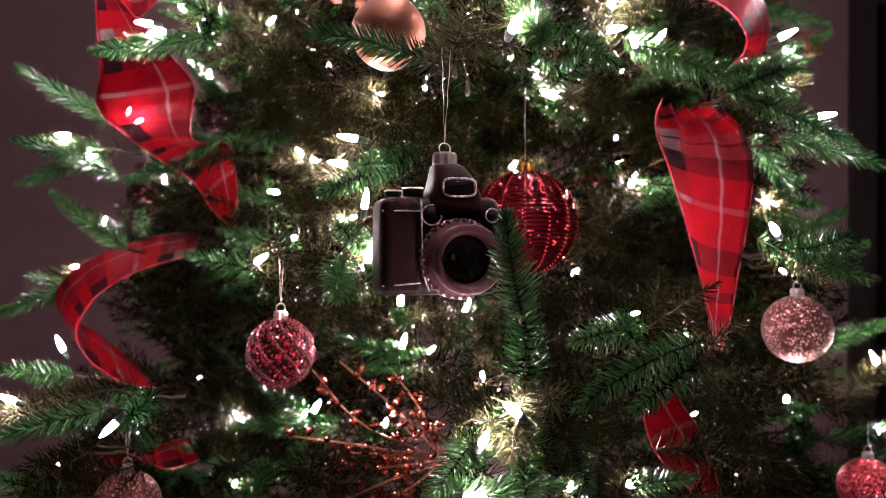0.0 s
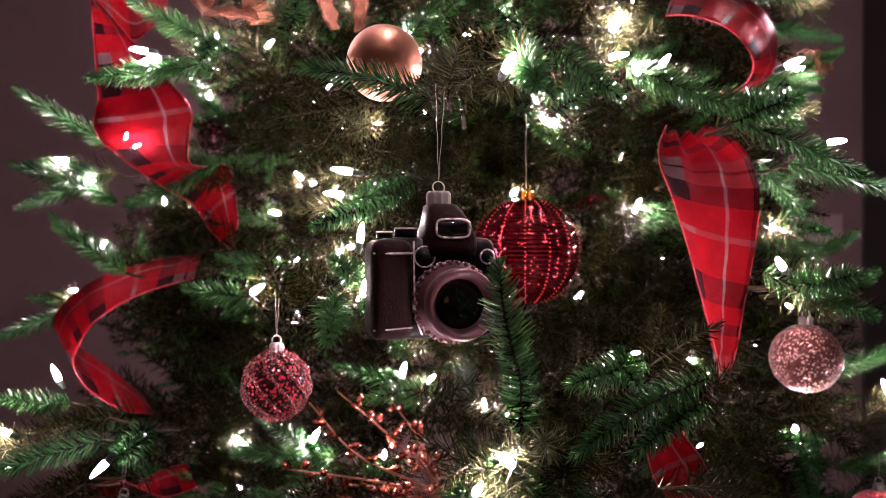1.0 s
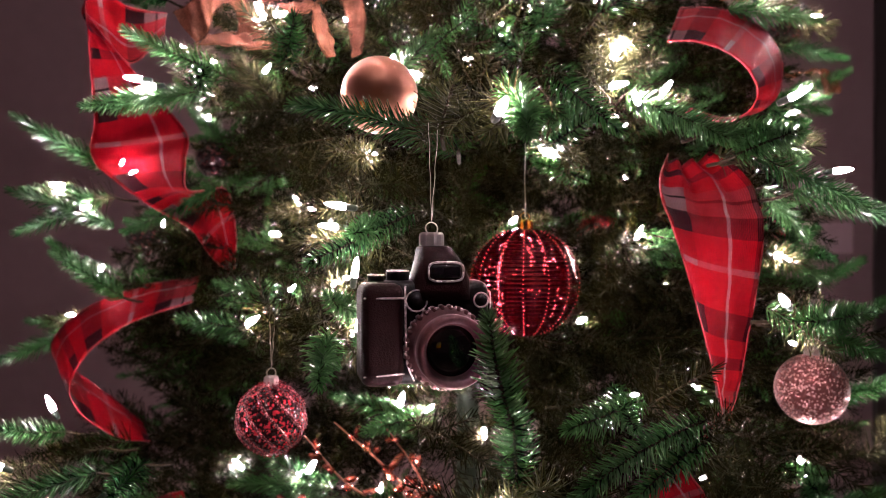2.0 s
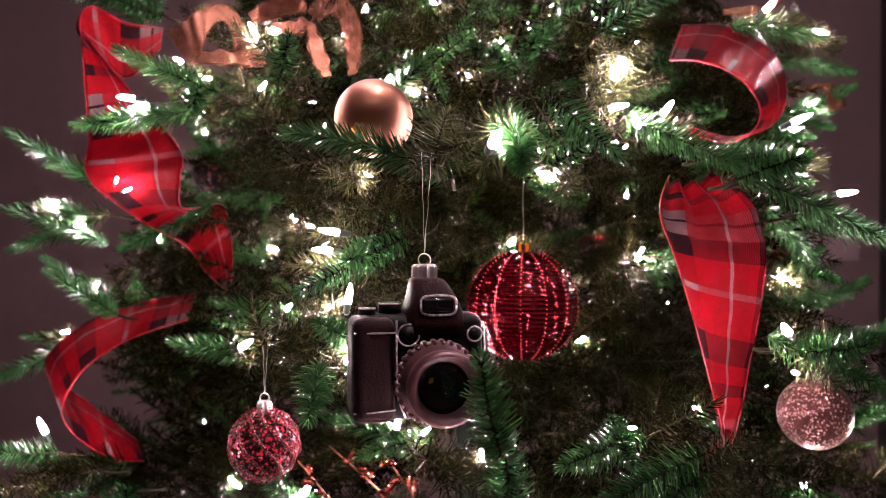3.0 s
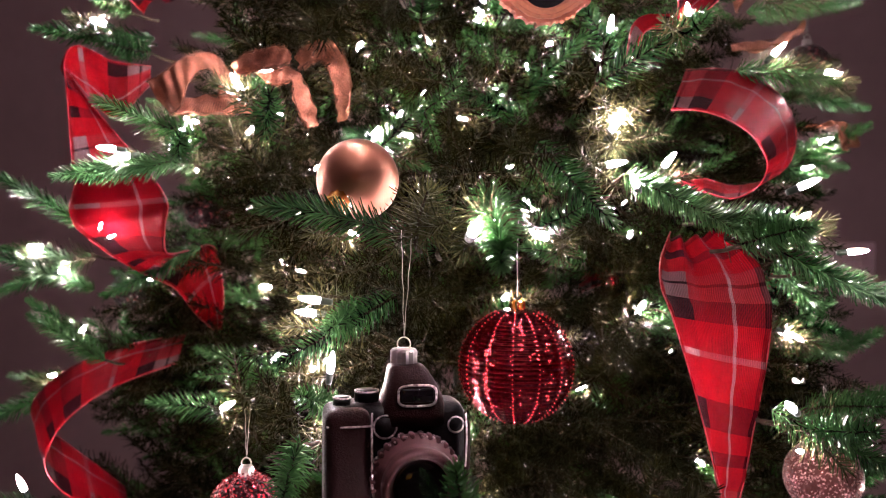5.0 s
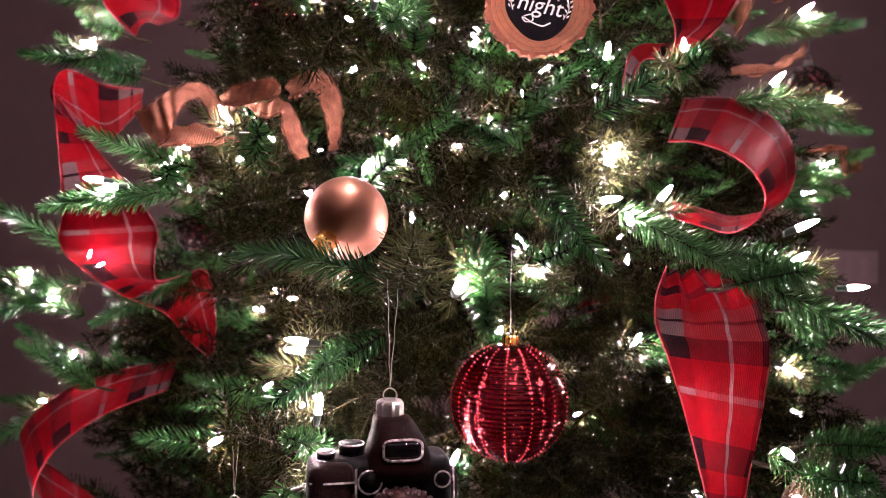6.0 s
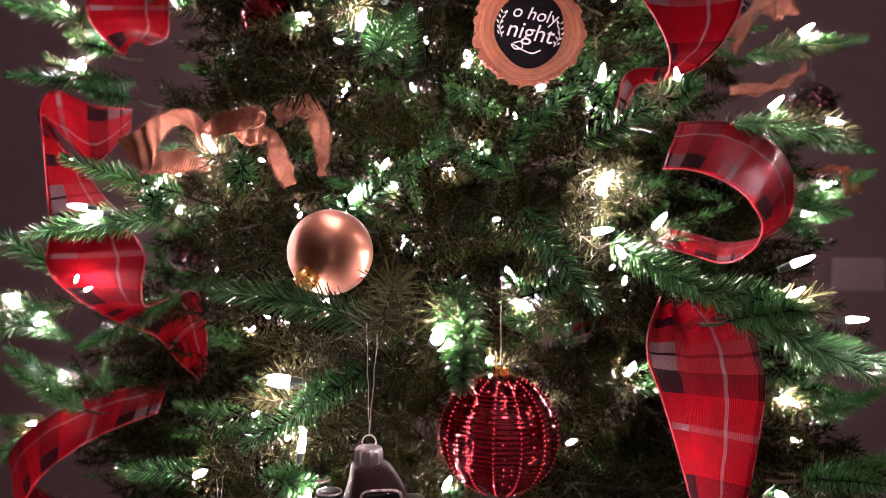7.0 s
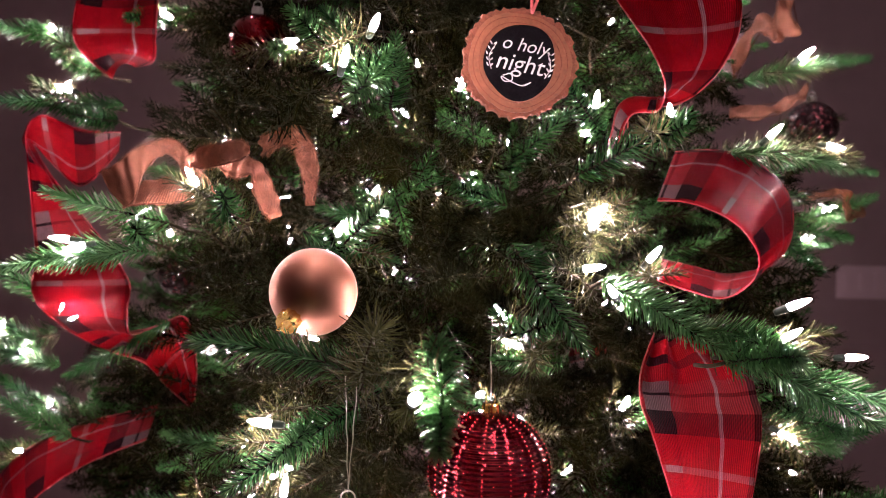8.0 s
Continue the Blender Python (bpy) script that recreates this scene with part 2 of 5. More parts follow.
def part(name, bm, material, parent, label="", smooth=True):
    ob = new(name, mesh_of(name, bm, material, smooth=smooth))
    ob.parent = parent
    return tagged(ob, label)


def box(sx, sy, sz, at=(0, 0, 0), bevel=0.0, seg=2, bm=None):
    one = bmesh.new()
    bmesh.ops.create_cube(one, size=1, matrix=Matrix.Translation(at) @ Matrix.Diagonal((sx, sy, sz, 1)))
    if bevel:
        bmesh.ops.bevel(one, geom=one.edges[:], offset=bevel, segments=seg, affect="EDGES", profile=0.6)
    if bm is None:
        return one
    tmp = bpy.data.meshes.new("tmp")
    one.to_mesh(tmp)
    one.free()
    bm.from_mesh(tmp)
    bpy.data.meshes.remove(tmp)
    return bm


def lathe(profile, n=24, m=None, bm=None):
    """A solid of revolution about z from (radius, height) pairs."""
    bm = bm or bmesh.new()
    m = m or Matrix.Identity(4)
    rings = []
    for r, z in profile:
        if r < 1e-6:
            rings.append([bm.verts.new(m @ Vector((0, 0, z)))])
        else:
            rings.append([bm.verts.new(m @ Vector((r * math.cos(2 * math.pi * k / n), r * math.sin(2 * math.pi * k / n), z))) for k in range(n)])
    for a, b in zip(rings, rings[1:]):
        for k in range(n):
            j = (k + 1) % n
            if len(a) == 1 and len(b) > 1:
                bm.faces.new((a[0], b[j], b[k]))
            elif len(b) == 1 and len(a) > 1:
                bm.faces.new((a[k], a[j], b[0]))
            elif len(a) > 1:
                bm.faces.new((a[k], a[j], b[j], b[k]))
    return bm


def spline(pts, n):
    """n points along a smooth line through pts."""
    p = [Vector(q) for q in pts]
    p = [2 * p[0] - p[1]] + p + [2 * p[-1] - p[-2]]
    out, spans = [], len(p) - 3
    for i in range(n):
        u = i / (n - 1) * spans
        k = min(int(u), spans - 1)
        f = u - k
        a, b, c, d = p[k:k + 4]
        out.append(0.5 * (2 * b + (c - a) * f + (2 * a - 5 * b + 4 * c - d) * f * f + (3 * b - a - 3 * c + d) * f ** 3))
    return out


def tube(pts, r0, r1=None, n=6, bm=None):
    """A round rod along the points, tapering from r0 to r1."""
    bm = bm or bmesh.new()
    r1 = r0 if r1 is None else r1
    rings = []
    for i, p in enumerate(pts):
        d = (pts[min(i + 1, len(pts) - 1)] - pts[max(i - 1, 0)]).normalized()
        s = d.orthogonal().normalized()
        if rings:
            s = (last - d * last.dot(d)).normalized()
        last = s
        t = d.cross(s)
        r = r0 + (r1 - r0) * i / (len(pts) - 1)
        rings.append([bm.verts.new(p + (s * math.cos(2 * math.pi * k / n) + t * math.sin(2 * math.pi * k / n)) * r) for k in range(n)])
    for a, b in zip(rings, rings[1:]):
        for k in range(n):
            bm.faces.new((a[k], a[(k + 1) % n], b[(k + 1) % n], b[k]))
    bm.faces.new(rings[0][::-1])
    bm.faces.new(rings[-1])
    return bm


def aim(base, tip, roll=0.0):
    """A pose at base whose x axis points to tip."""
    d = Vector(tip) - Vector(base)
    q = d.to_track_quat("X", "Z")
    return Matrix.Translation(base) @ q.to_matrix().to_4x4() @ Matrix.Rotation(roll, 4, "X")


# ---- the room ----
def slab(name, lo, hi, material, label=""):
    c = [(a + b) / 2 for a, b in zip(lo, hi)]
    ob = new(name, mesh_of(name, box(*[b - a for a, b in zip(lo, hi)]), material, smooth=False))
    ob.location = c
    return tagged(ob, label, kind="structure")


slab("floor", (-2.6, -7.1, -0.1), (3.4, 5.0, 0), M_FLOOR, "brown carpeted floor under the tree")
slab("ceiling", (-2.6, -7.1, 2.7), (3.4, 5.0, 2.8), M_WHITE, "plain painted ceiling")
slab("wall_north", (-2.5, 3.1, 0), (1.598, 3.22, 2.7), M_WALL, "dusky mauve painted wall behind the tree")
slab("wall_north_2", (2.75, 3.1, 0), (3.3, 3.22, 2.7), M_WALL, "dusky mauve painted wall beside the dark opening")
slab("wall_north_3", (1.598, 3.1, 2.45), (2.75, 3.22, 2.7), M_WALL, "dusky mauve painted wall over the dark opening")
slab("wall_west", (-2.6, -7.1, 0), (-2.5, 5.0, 2.7), M_WALL, "dusky mauve painted side wall")
slab("wall_east", (3.3, -7.1, 0), (3.4, 5.0, 2.7), M_WALL, "dusky mauve painted side wall")
# The hall's darkness is put into this wall's near-black colour.
slab("wall_hall", (-2.5, 4.9, 0), (3.3, 5.0, 2.7), M_TRIMSHADE, "far wall of the hall, coloured dark as if unlit")
# Rear wall with an unseen window opening, added to let dusk light in.
slab("wall_south", (-2.5, -7.1, 0), (-0.4, -7.0, 2.7), M_WALL, "dusky mauve painted rear wall")
slab("wall_south_2", (1.1, -7.1, 0), (3.3, -7.0, 2.7), M_WALL, "dusky mauve painted rear wall")
slab("wall_south_3", (-0.4, -7.1, 0), (1.1, -7.0, 1.0), M_WALL, "dusky mauve painted wall under the added light opening")
slab("wall_south_4", (-0.4, -7.1, 2.3), (1.1, -7.0, 2.7), M_WALL, "dusky mauve painted wall over the added light opening")
slab("baseboard", (-2.5, 3.085, 0), (1.5, 3.1, 0.1), M_WHITE, "painted baseboard along the wall")
slab("door_trim", (1.60, 3.08, 0), (1.70, 3.12, 2.45), M_TRIMSHADE, "dark trim of the hall opening")

plate = thing("light_switch", (1.425, 3.098, 1.292), "triple mauve-white light switch plate on the wall", "light switch")
part("plate", box(0.19, 0.006, 0.12, bevel=0.002), M_PLATE, plate)
for dx in (-0.055, 0.0, 0.055):
    part("rocker", box(0.034, 0.008, 0.068, (dx, -0.005, 0), 0.002), M_PLATE, plate)


# ---- the tree ----
AX, AY = 0.03, 1.16


def reach(z):
    """Radius of the tree's outline at a height."""
    return max(0.03, 0.585 - 0.27 * (z - 1.1)) if z < 2.2 else max(0.03, 0.29 * (2.62 - z) / 0.42)


tree = thing("christmas_tree", (AX, AY, 0), "full green artificial Christmas tree with moulded and foil needles", "Christmas tree")


def needle(bm, p, d, length, width, mi, flat=False):
    """One needle from p along d: a slim three-sided spike, or a flat strip."""
    d = d.normalized()
    s = d.orthogonal().normalized()
    s = (s * math.cos(random.random() * 6.3) + d.cross(s) * math.sin(random.random() * 6.3)).normalized()
    t = d.cross(s)
    if flat:
        a, b = bm.verts.new(p - s * width), bm.verts.new(p + s * width)
        c, e = bm.verts.new(p + d * length + s * width * 0.5), bm.verts.new(p + d * length - s * width * 0.5)
        f = bm.faces.new((a, b, c, e))
        f.material_index = mi
        return
    ring0 = [bm.verts.new(p + (s * math.cos(k * 2.094) + t * math.sin(k * 2.094)) * width) for k in range(3)]
    ring1 = [bm.verts.new(p + d * length + (s * math.cos(k * 2.094) + t * math.sin(k * 2.094)) * width * 0.4) for k in range(3)]
    for k in range(3):
        j = (k + 1) % 3
        bm.faces.new((ring0[k], ring0[j], ring1[j], ring1[k])).material_index = mi


def spray(length, seed, pe=True, twigs=0, droop=0.1, bare=0.0, flat=False):
    """A needled sprig of that length along x: a bent stem, needles all round it, shorter to the tip, and side twigs."""
    random.seed(seed)
    bm = bmesh.new()

    def shoot(p0, d, ln, dense, nl):
        side = d.orthogonal().normalized()
        bend = Vector((random.uniform(-0.1, 0.1), random.uniform(-0.12, 0.12), random.uniform(-droop, droop * 0.4)))
        pts = [p0 + d * ln * u + bend * ln * 1.3 * u * (1 - u) for u in (0, 0.25, 0.5, 0.75, 1.0)]
        start = len(bm.faces)
        tube(pts, 0.0016, 0.0007, 5, bm)
        bm.faces.ensure_lookup_table()
        for f in bm.faces[start:]:
            f.material_index = 1
        line = spline(pts, max(4, int(ln / dense)))
        for i, q in enumerate(line):
            u = i / (len(line) - 1)
            if u < bare:
                continue
            ax = (line[min(i + 1, len(line) - 1)] - line[max(i - 1, 0)]).normalized()
            s = ax.orthogonal().normalized()
            t = ax.cross(s)
            count = 7 if flat else 9 if pe else 6
            off = random.random() * 6.3
            for k in range(count):
                a = off + k * 6.283 / count + random.uniform(-0.3, 0.3)
                out = s * math.cos(a) + t * math.sin(a)
                lean = random.uniform(0.75, 1.25) if pe else random.uniform(0.2, 1.0)
                taper = 1.0 - 0.5 * u ** 2.2
                if pe:
                    taper *= 0.75 + 0.25 * min(1, u * 6)
                needle(bm, q, out + ax * (lean + 0.9 * u ** 6), nl * taper * random.uniform(0.8, 1.12), 0.0010 if flat else 0.00095 if pe else 0.0007, 0, flat or not pe)
        tipd = (line[-1] - line[-2]).normalized()
        for k in range(7):
            j = Vector([random.gauss(0, 0.3) for _ in range(3)])
            needle(bm, line[-1], tipd + j, nl * 0.55, 0.00075 if pe else 0.0005, 0, flat or not pe)

    nl = 0.0215 if pe else 0.024
    shoot(Vector((0, 0, 0)), Vector((1, 0, 0)), length, 0.0055 if flat else 0.0040 if pe else 0.0046, nl)
    for k in range(twigs):
        u = 0.15 + 0.5 * k / max(1, twigs)
        sgn = 1 if k % 2 else -1
        d = Vector((0.75, sgn * random.uniform(0.5, 0.8), random.uniform(-0.25, 0.15))).normalized()
        shoot(Vector((length * u, 0, 0)), d, length * random.uniform(0.35, 0.5), 0.006 if flat else 0.0045 if pe else 0.005, nl * 0.92)
    return mesh_of("sprig", bm, M_PE if pe else M_PVCSHADE, M_STEM, smooth=False)


PE_SHORT = [spray(0.10, 11 + k, True, 0) for k in range(3)]
PE_LONG = [spray(0.16, 21 + k, True, 0, 0.12) for k in range(3)]
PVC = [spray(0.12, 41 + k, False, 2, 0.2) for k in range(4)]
PE_FLAT = [spray(0.17, 61 + k, True, 2, 0.14, flat=True) for k in range(4)]
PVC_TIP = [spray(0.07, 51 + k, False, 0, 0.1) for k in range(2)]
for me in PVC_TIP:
    me.materials[0] = M_PVCLIT

trunk_bm = tube([Vector((0, 0, z)) for z in (0.06, 0.8, 1.6, 2.3)], 0.022, 0.010, 12)
part("trunk", trunk_bm, M_POLE, tree, "dark green steel centre pole")
for k in range(4):
    a = k * math.pi / 2 + 0.4
    e = Vector((math.cos(a), math.sin(a), 0))
    part("foot", tube([e * 0.02 + Vector((0, 0, 0.1)), e * 0.15 + Vector((0, 0, 0.07)), e * 0.34 + Vector((0, 0, 0.012))], 0.012, 0.012, 8), M_POLE, tree)

SHIFT = Matrix.Translation((-AX, -AY, 0))


def twig(mesh, base, tip, size, name="sprig", girth=None):
    """One sprig on the tree whose needled length runs from base to tip."""
    ob = new(name, mesh)
    ob.parent = tree
    d = (Vector(tip) - Vector(base)).length
    k = d / size
    g = girth or min(1.25, max(0.8, k))
    ob.matrix_basis = SHIFT @ aim(base, tip, random.uniform(0, 6.28)) @ Matrix.Diagonal((k, g, g, 1))
    return ob


def hero(tip, base, stock=None, rod=True):
    """A named outer branch: its sprig, and the bare rod that carries it from the pole."""
    tip, base = Vector(tip), Vector(base)
    n = (tip - base).length
    if stock is None:
        stock, size = (PE_SHORT, 0.10) if n < 0.125 else (PE_LONG, 0.16)
    else:
        size = {id(PVC): 0.12, id(PVC_TIP): 0.07, id(PE_LONG): 0.16, id(PE_SHORT): 0.10}[id(stock)]
    twig(random.choice(stock), base, tip, size, girth=1.12)
    if not rod:
        return
    root = Vector((AX, AY, base.z - 0.10))
    back = (root - base).normalized() * 0.035
    stub = spline([base + back, base + back * 0.5 - Vector((0, 0, 0.002)), base], 6)
    part("branch", tube([p - Vector((AX, AY, 0)) for p in stub], 0.0019, 0.0016, 6), M_STEM, tree)


random.seed(5)
hero((-0.102, 0.613, 1.371), (0.020, 0.640, 1.340))
hero((-0.518, 0.970, 1.420), (-0.417, 1.000, 1.359))
hero((-0.516, 0.970, 1.282), (-0.420, 1.000, 1.327))
hero((-0.465, 0.955, 1.253), (-0.403, 1.000, 1.199))
hero((-0.564, 1.000, 1.118), (-0.480, 1.050, 1.157))
hero((-0.105, 0.685, 1.251), (-0.025, 0.780, 1.297))
hero((0.264, 0.725, 1.357), (0.177, 0.77, 1.407), PE_LONG)
hero((0.386, 0.745, 1.302), (0.292, 0.765, 1.35), PE_LONG)
hero((0.33, 0.74, 1.344), (0.248, 0.75, 1.371), PE_LONG)
hero((0.445, 0.93, 1.251), (0.379, 0.97, 1.247), PE_LONG)
hero((0.432, 0.95, 1.285), (0.367, 0.98, 1.219), PE_LONG)
hero((0.511, 1.0, 1.247), (0.414, 1.0, 1.216), PE_LONG)
hero((0.486, 0.9, 1.204), (0.412, 0.93, 1.173), PE_LONG)
hero((0.422, 0.8, 1.2), (0.374, 0.86, 1.185), PE_LONG)
hero((-0.058, 0.69, 1.602), (-0.012, 0.725, 1.562), PE_LONG)
hero((-0.043, 0.71, 1.611), (-0.017, 0.725, 1.567))
hero((0.005, 0.73, 1.586), (-0.02, 0.72, 1.558))
hero((0.463, 0.820, 1.288), (0.370, 0.860, 1.321))
hero((0.422, 0.950, 1.275), (0.354, 0.900, 1.329))
hero((0.372, 0.69, 1.174), (0.295, 0.735, 1.209), PE_LONG, False)
hero((0.341, 0.660, 1.210), (0.320, 0.720, 1.198), PE_SHORT, False)
hero((0.040, 0.500, 1.220), (0.054, 0.530, 1.155))
hero((0.054, 0.530, 1.171), (0.063, 0.600, 1.092))
hero((0.106, 0.600, 1.079), (0.224, 0.680, 1.120))
hero((0.216, 0.640, 1.168), (0.154, 0.720, 1.104), PVC)
hero((0.249, 0.660, 1.137), (0.211, 0.720, 1.070), PVC)
hero((0.304, 0.686, 1.361), (0.270, 0.740, 1.347))
hero((0.272, 0.758, 1.361), (0.188, 0.800, 1.405))
hero((0.042, 0.550, 1.084), (0.082, 0.630, 1.037))
hero((0.056, 0.530, 1.102), (0.054, 0.575, 1.070), PVC_TIP)
hero((0.031, 0.540, 1.082), (0.061, 0.580, 1.067), PVC_TIP)
hero((0.046, 0.530, 1.063), (0.055, 0.580, 1.073), PVC_TIP)
hero((0.006, 0.560, 1.071), (0.041, 0.600, 1.075), PVC)
hero((-0.008, 0.550, 1.026), (0.033, 0.600, 1.066))
hero((0.058, 0.550, 1.018), (0.061, 0.620, 1.044))
hero((0.107, 0.580, 1.025), (0.093, 0.640, 1.062))
hero((0.073, 0.560, 1.098), (0.096, 0.660, 1.060), PVC_TIP)
hero((-0.264, 0.660, 1.060), (-0.281, 0.760, 1.058))
hero((-0.082, 0.597, 1.164), (-0.087, 0.672, 1.189), PE_SHORT)
hero((-0.472, 0.840, 1.070), (-0.425, 0.900, 1.054))
hero((-0.255, 0.800, 1.191), (-0.183, 0.860, 1.172))
hero((0.153, 0.695, 1.365), (0.102, 0.780, 1.436))
hero((0.064, 0.505, 1.335), (0.055, 0.585, 1.380), PE_LONG)
hero((-0.064, 0.700, 1.608), (-0.021, 0.750, 1.570))
hero((-0.011, 0.665, 1.541), (0.000, 0.760, 1.579))
hero((-0.001, 0.800, 1.612), (-0.010, 0.840, 1.560))
hero((0.230, 0.730, 1.534), (0.159, 0.820, 1.497))
hero((-0.446, 0.930, 1.580), (-0.376, 1.000, 1.590))
hero((-0.304, 0.790, 1.474), (-0.236, 0.880, 1.450))
hero((-0.362, 0.820, 1.407), (-0.297, 0.870, 1.430))
hero((-0.499, 1.000, 1.679), (-0.424, 1.050, 1.671))
hero((-0.424, 1.000, 1.643), (-0.395, 1.050, 1.633))
hero((0.571, 1.200, 1.684), (0.433, 1.200, 1.661))
hero((0.559, 1.150, 1.530), (0.472, 1.180, 1.556))
hero((0.512, 1.100, 1.447), (0.432, 1.100, 1.460))
hero((0.460, 1.050, 1.408), (0.415, 1.050, 1.446))
hero((-0.131, 0.740, 1.472), (-0.164, 0.840, 1.453))
hero((-0.370, 0.930, 1.567), (-0.339, 0.980, 1.565))
hero((0.408, 0.900, 0.999), (0.467, 1.000, 0.954))
hero((0.484, 0.950, 1.097), (0.445, 1.000, 1.055))
hero((0.564, 1.000, 1.105), (0.505, 1.050, 1.063))
hero((-0.398, 0.750, 0.989), (-0.364, 0.820, 0.993), PVC)
hero((0.304, 0.690, 1.357), (0.283, 0.750, 1.369))
hero((0.442, 0.950, 1.226), (0.368, 0.950, 1.258))
hero((0.127, 0.780, 1.499), (0.173, 0.860, 1.511), PVC)
hero((0.017, 0.585, 1.380), (0.008, 0.600, 1.346), PVC_TIP)
hero((-0.006, 0.600, 1.342), (0.008, 0.620, 1.360), PVC_TIP)
hero((0.032, 0.580, 1.360), (0.006, 0.610, 1.358), PVC_TIP)
hero((0.016, 0.620, 1.380), (0.005, 0.660, 1.368), PVC_TIP)
hero((0.095, 0.750, 1.363), (0.133, 0.820, 1.348), PVC_TIP)
hero((0.124, 0.760, 1.343), (0.104, 0.820, 1.371), PVC_TIP)
hero((0.129, 0.760, 1.350), (0.102, 0.820, 1.366), PVC_TIP)
hero((-0.413, 0.720, 1.026), (-0.343, 0.800, 1.037))
hero((-0.453, 0.820, 1.037), (-0.371, 0.880, 1.041), PVC)
hero((-0.401, 0.720, 0.969), (-0.361, 0.800, 0.992), PVC)
hero((-0.428, 0.750, 0.981), (-0.384, 0.800, 0.946))
hero((0.491, 0.950, 1.021), (0.445, 1.000, 1.040), PVC)
hero((0.436, 0.950, 0.925), (0.445, 1.000, 0.968))
hero((0.155, 0.620, 1.075), (0.231, 0.700, 1.099))
hero((0.089, 0.570, 1.053), (0.108, 0.660, 1.062), PVC)
hero((0.065, 0.540, 1.356), (0.045, 0.580, 1.367), PVC_TIP)
hero((0.042, 0.560, 1.343), (0.065, 0.620, 1.376), PVC_TIP)
hero((-0.042, 0.680, 1.574), (-0.016, 0.720, 1.597), PVC_TIP)
hero((-0.093, 0.700, 1.221), (-0.074, 0.760, 1.200))
hero((-0.068, 0.700, 1.170), (-0.093, 0.740, 1.200), PVC_TIP)
hero((-0.097, 0.720, 1.297), (-0.062, 0.780, 1.294), PVC_TIP)
hero((-0.069, 0.700, 1.276), (-0.062, 0.780, 1.284), PE_SHORT)
hero((0.347, 0.700, 1.208), (0.318, 0.740, 1.198), PVC_TIP)
hero((0.332, 0.690, 1.176), (0.313, 0.740, 1.200), PVC_TIP)
hero((0.136, 0.740, 1.419), (0.176, 0.800, 1.396), PVC_TIP)
hero((-0.032, 0.780, 1.511), (0.004, 0.900, 1.507), PVC)
hero((0.036, 0.800, 1.420), (0.016, 0.900, 1.495), PVC)
hero((0.019, 0.800, 1.527), (0.046, 0.920, 1.499), PVC)
hero((0.086, 0.850, 1.523), (0.066, 0.950, 1.486), PVC)
hero((-0.098, 0.850, 1.525), (-0.063, 0.950, 1.512), PVC)
hero((-0.049, 0.800, 1.209), (-0.007, 0.900, 1.233), PVC)
hero((0.217, 0.850, 1.285), (0.195, 0.950, 1.243), PVC)
hero((0.195, 0.820, 1.242), (0.165, 0.920, 1.196), PVC)
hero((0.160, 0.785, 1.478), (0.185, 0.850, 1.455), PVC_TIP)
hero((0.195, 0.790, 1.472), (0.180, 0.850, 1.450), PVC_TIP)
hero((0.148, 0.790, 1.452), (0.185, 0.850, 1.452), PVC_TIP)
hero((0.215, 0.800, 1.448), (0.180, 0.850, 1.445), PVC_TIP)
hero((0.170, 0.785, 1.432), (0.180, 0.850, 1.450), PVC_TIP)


KEEP = [((0.0, 0.58, 1.21), 0.10), ((0.09, 0.8, 1.24), 0.10), ((-0.05, 0.7, 1.40), 0.08), ((0.10, 0.76, 1.58), 0.10), ((0.28, 0.78, 1.28), 0.13),
        ((0.31, 0.84, 1.44), 0.12), ((-0.16, 0.75, 1.09), 0.07), ((0.40, 0.87, 1.11), 0.09), ((-0.36, 0.9, 1.35), 0.12), ((-0.42, 0.95, 1.12), 0.12), ((-0.2, 0.78, 1.5), 0.1), ((-0.09, 0.82, 1.03), 0.09),
        ((0.25, 0.80, 1.0), 0.07), ((-0.36, 0.92, 0.98), 0.08), ((0.48, 0.92, 0.94), 0.04), ((0.49, 1.09, 1.48), 0.05), ((0.43, 1.06, 1.62), 0.06), ((-0.29, 1.04, 1.27), 0.06), ((-0.34, 0.86, 0.92), 0.05),
        ((-0.38, 0.95, 1.48), 0.10), ((0.26, 0.84, 1.62), 0.09), ((-0.37, 0.95, 1.66), 0.08), ((-0.12, 0.95, 1.52), 0.06)]


def clear_of(p):
    """Keeps the loose filling out of the room in front of the ornaments and ribbons."""
    for c, r in KEEP:
        c = Vector(c)
        way = (Vector((0.05, 0.05, c.z + (1.32 - c.z) * 0.8)) - c).normalized()
        k = max(-0.02, (p - c).dot(way))
        if (p - c - way * k).length < r:
            return False
    return True


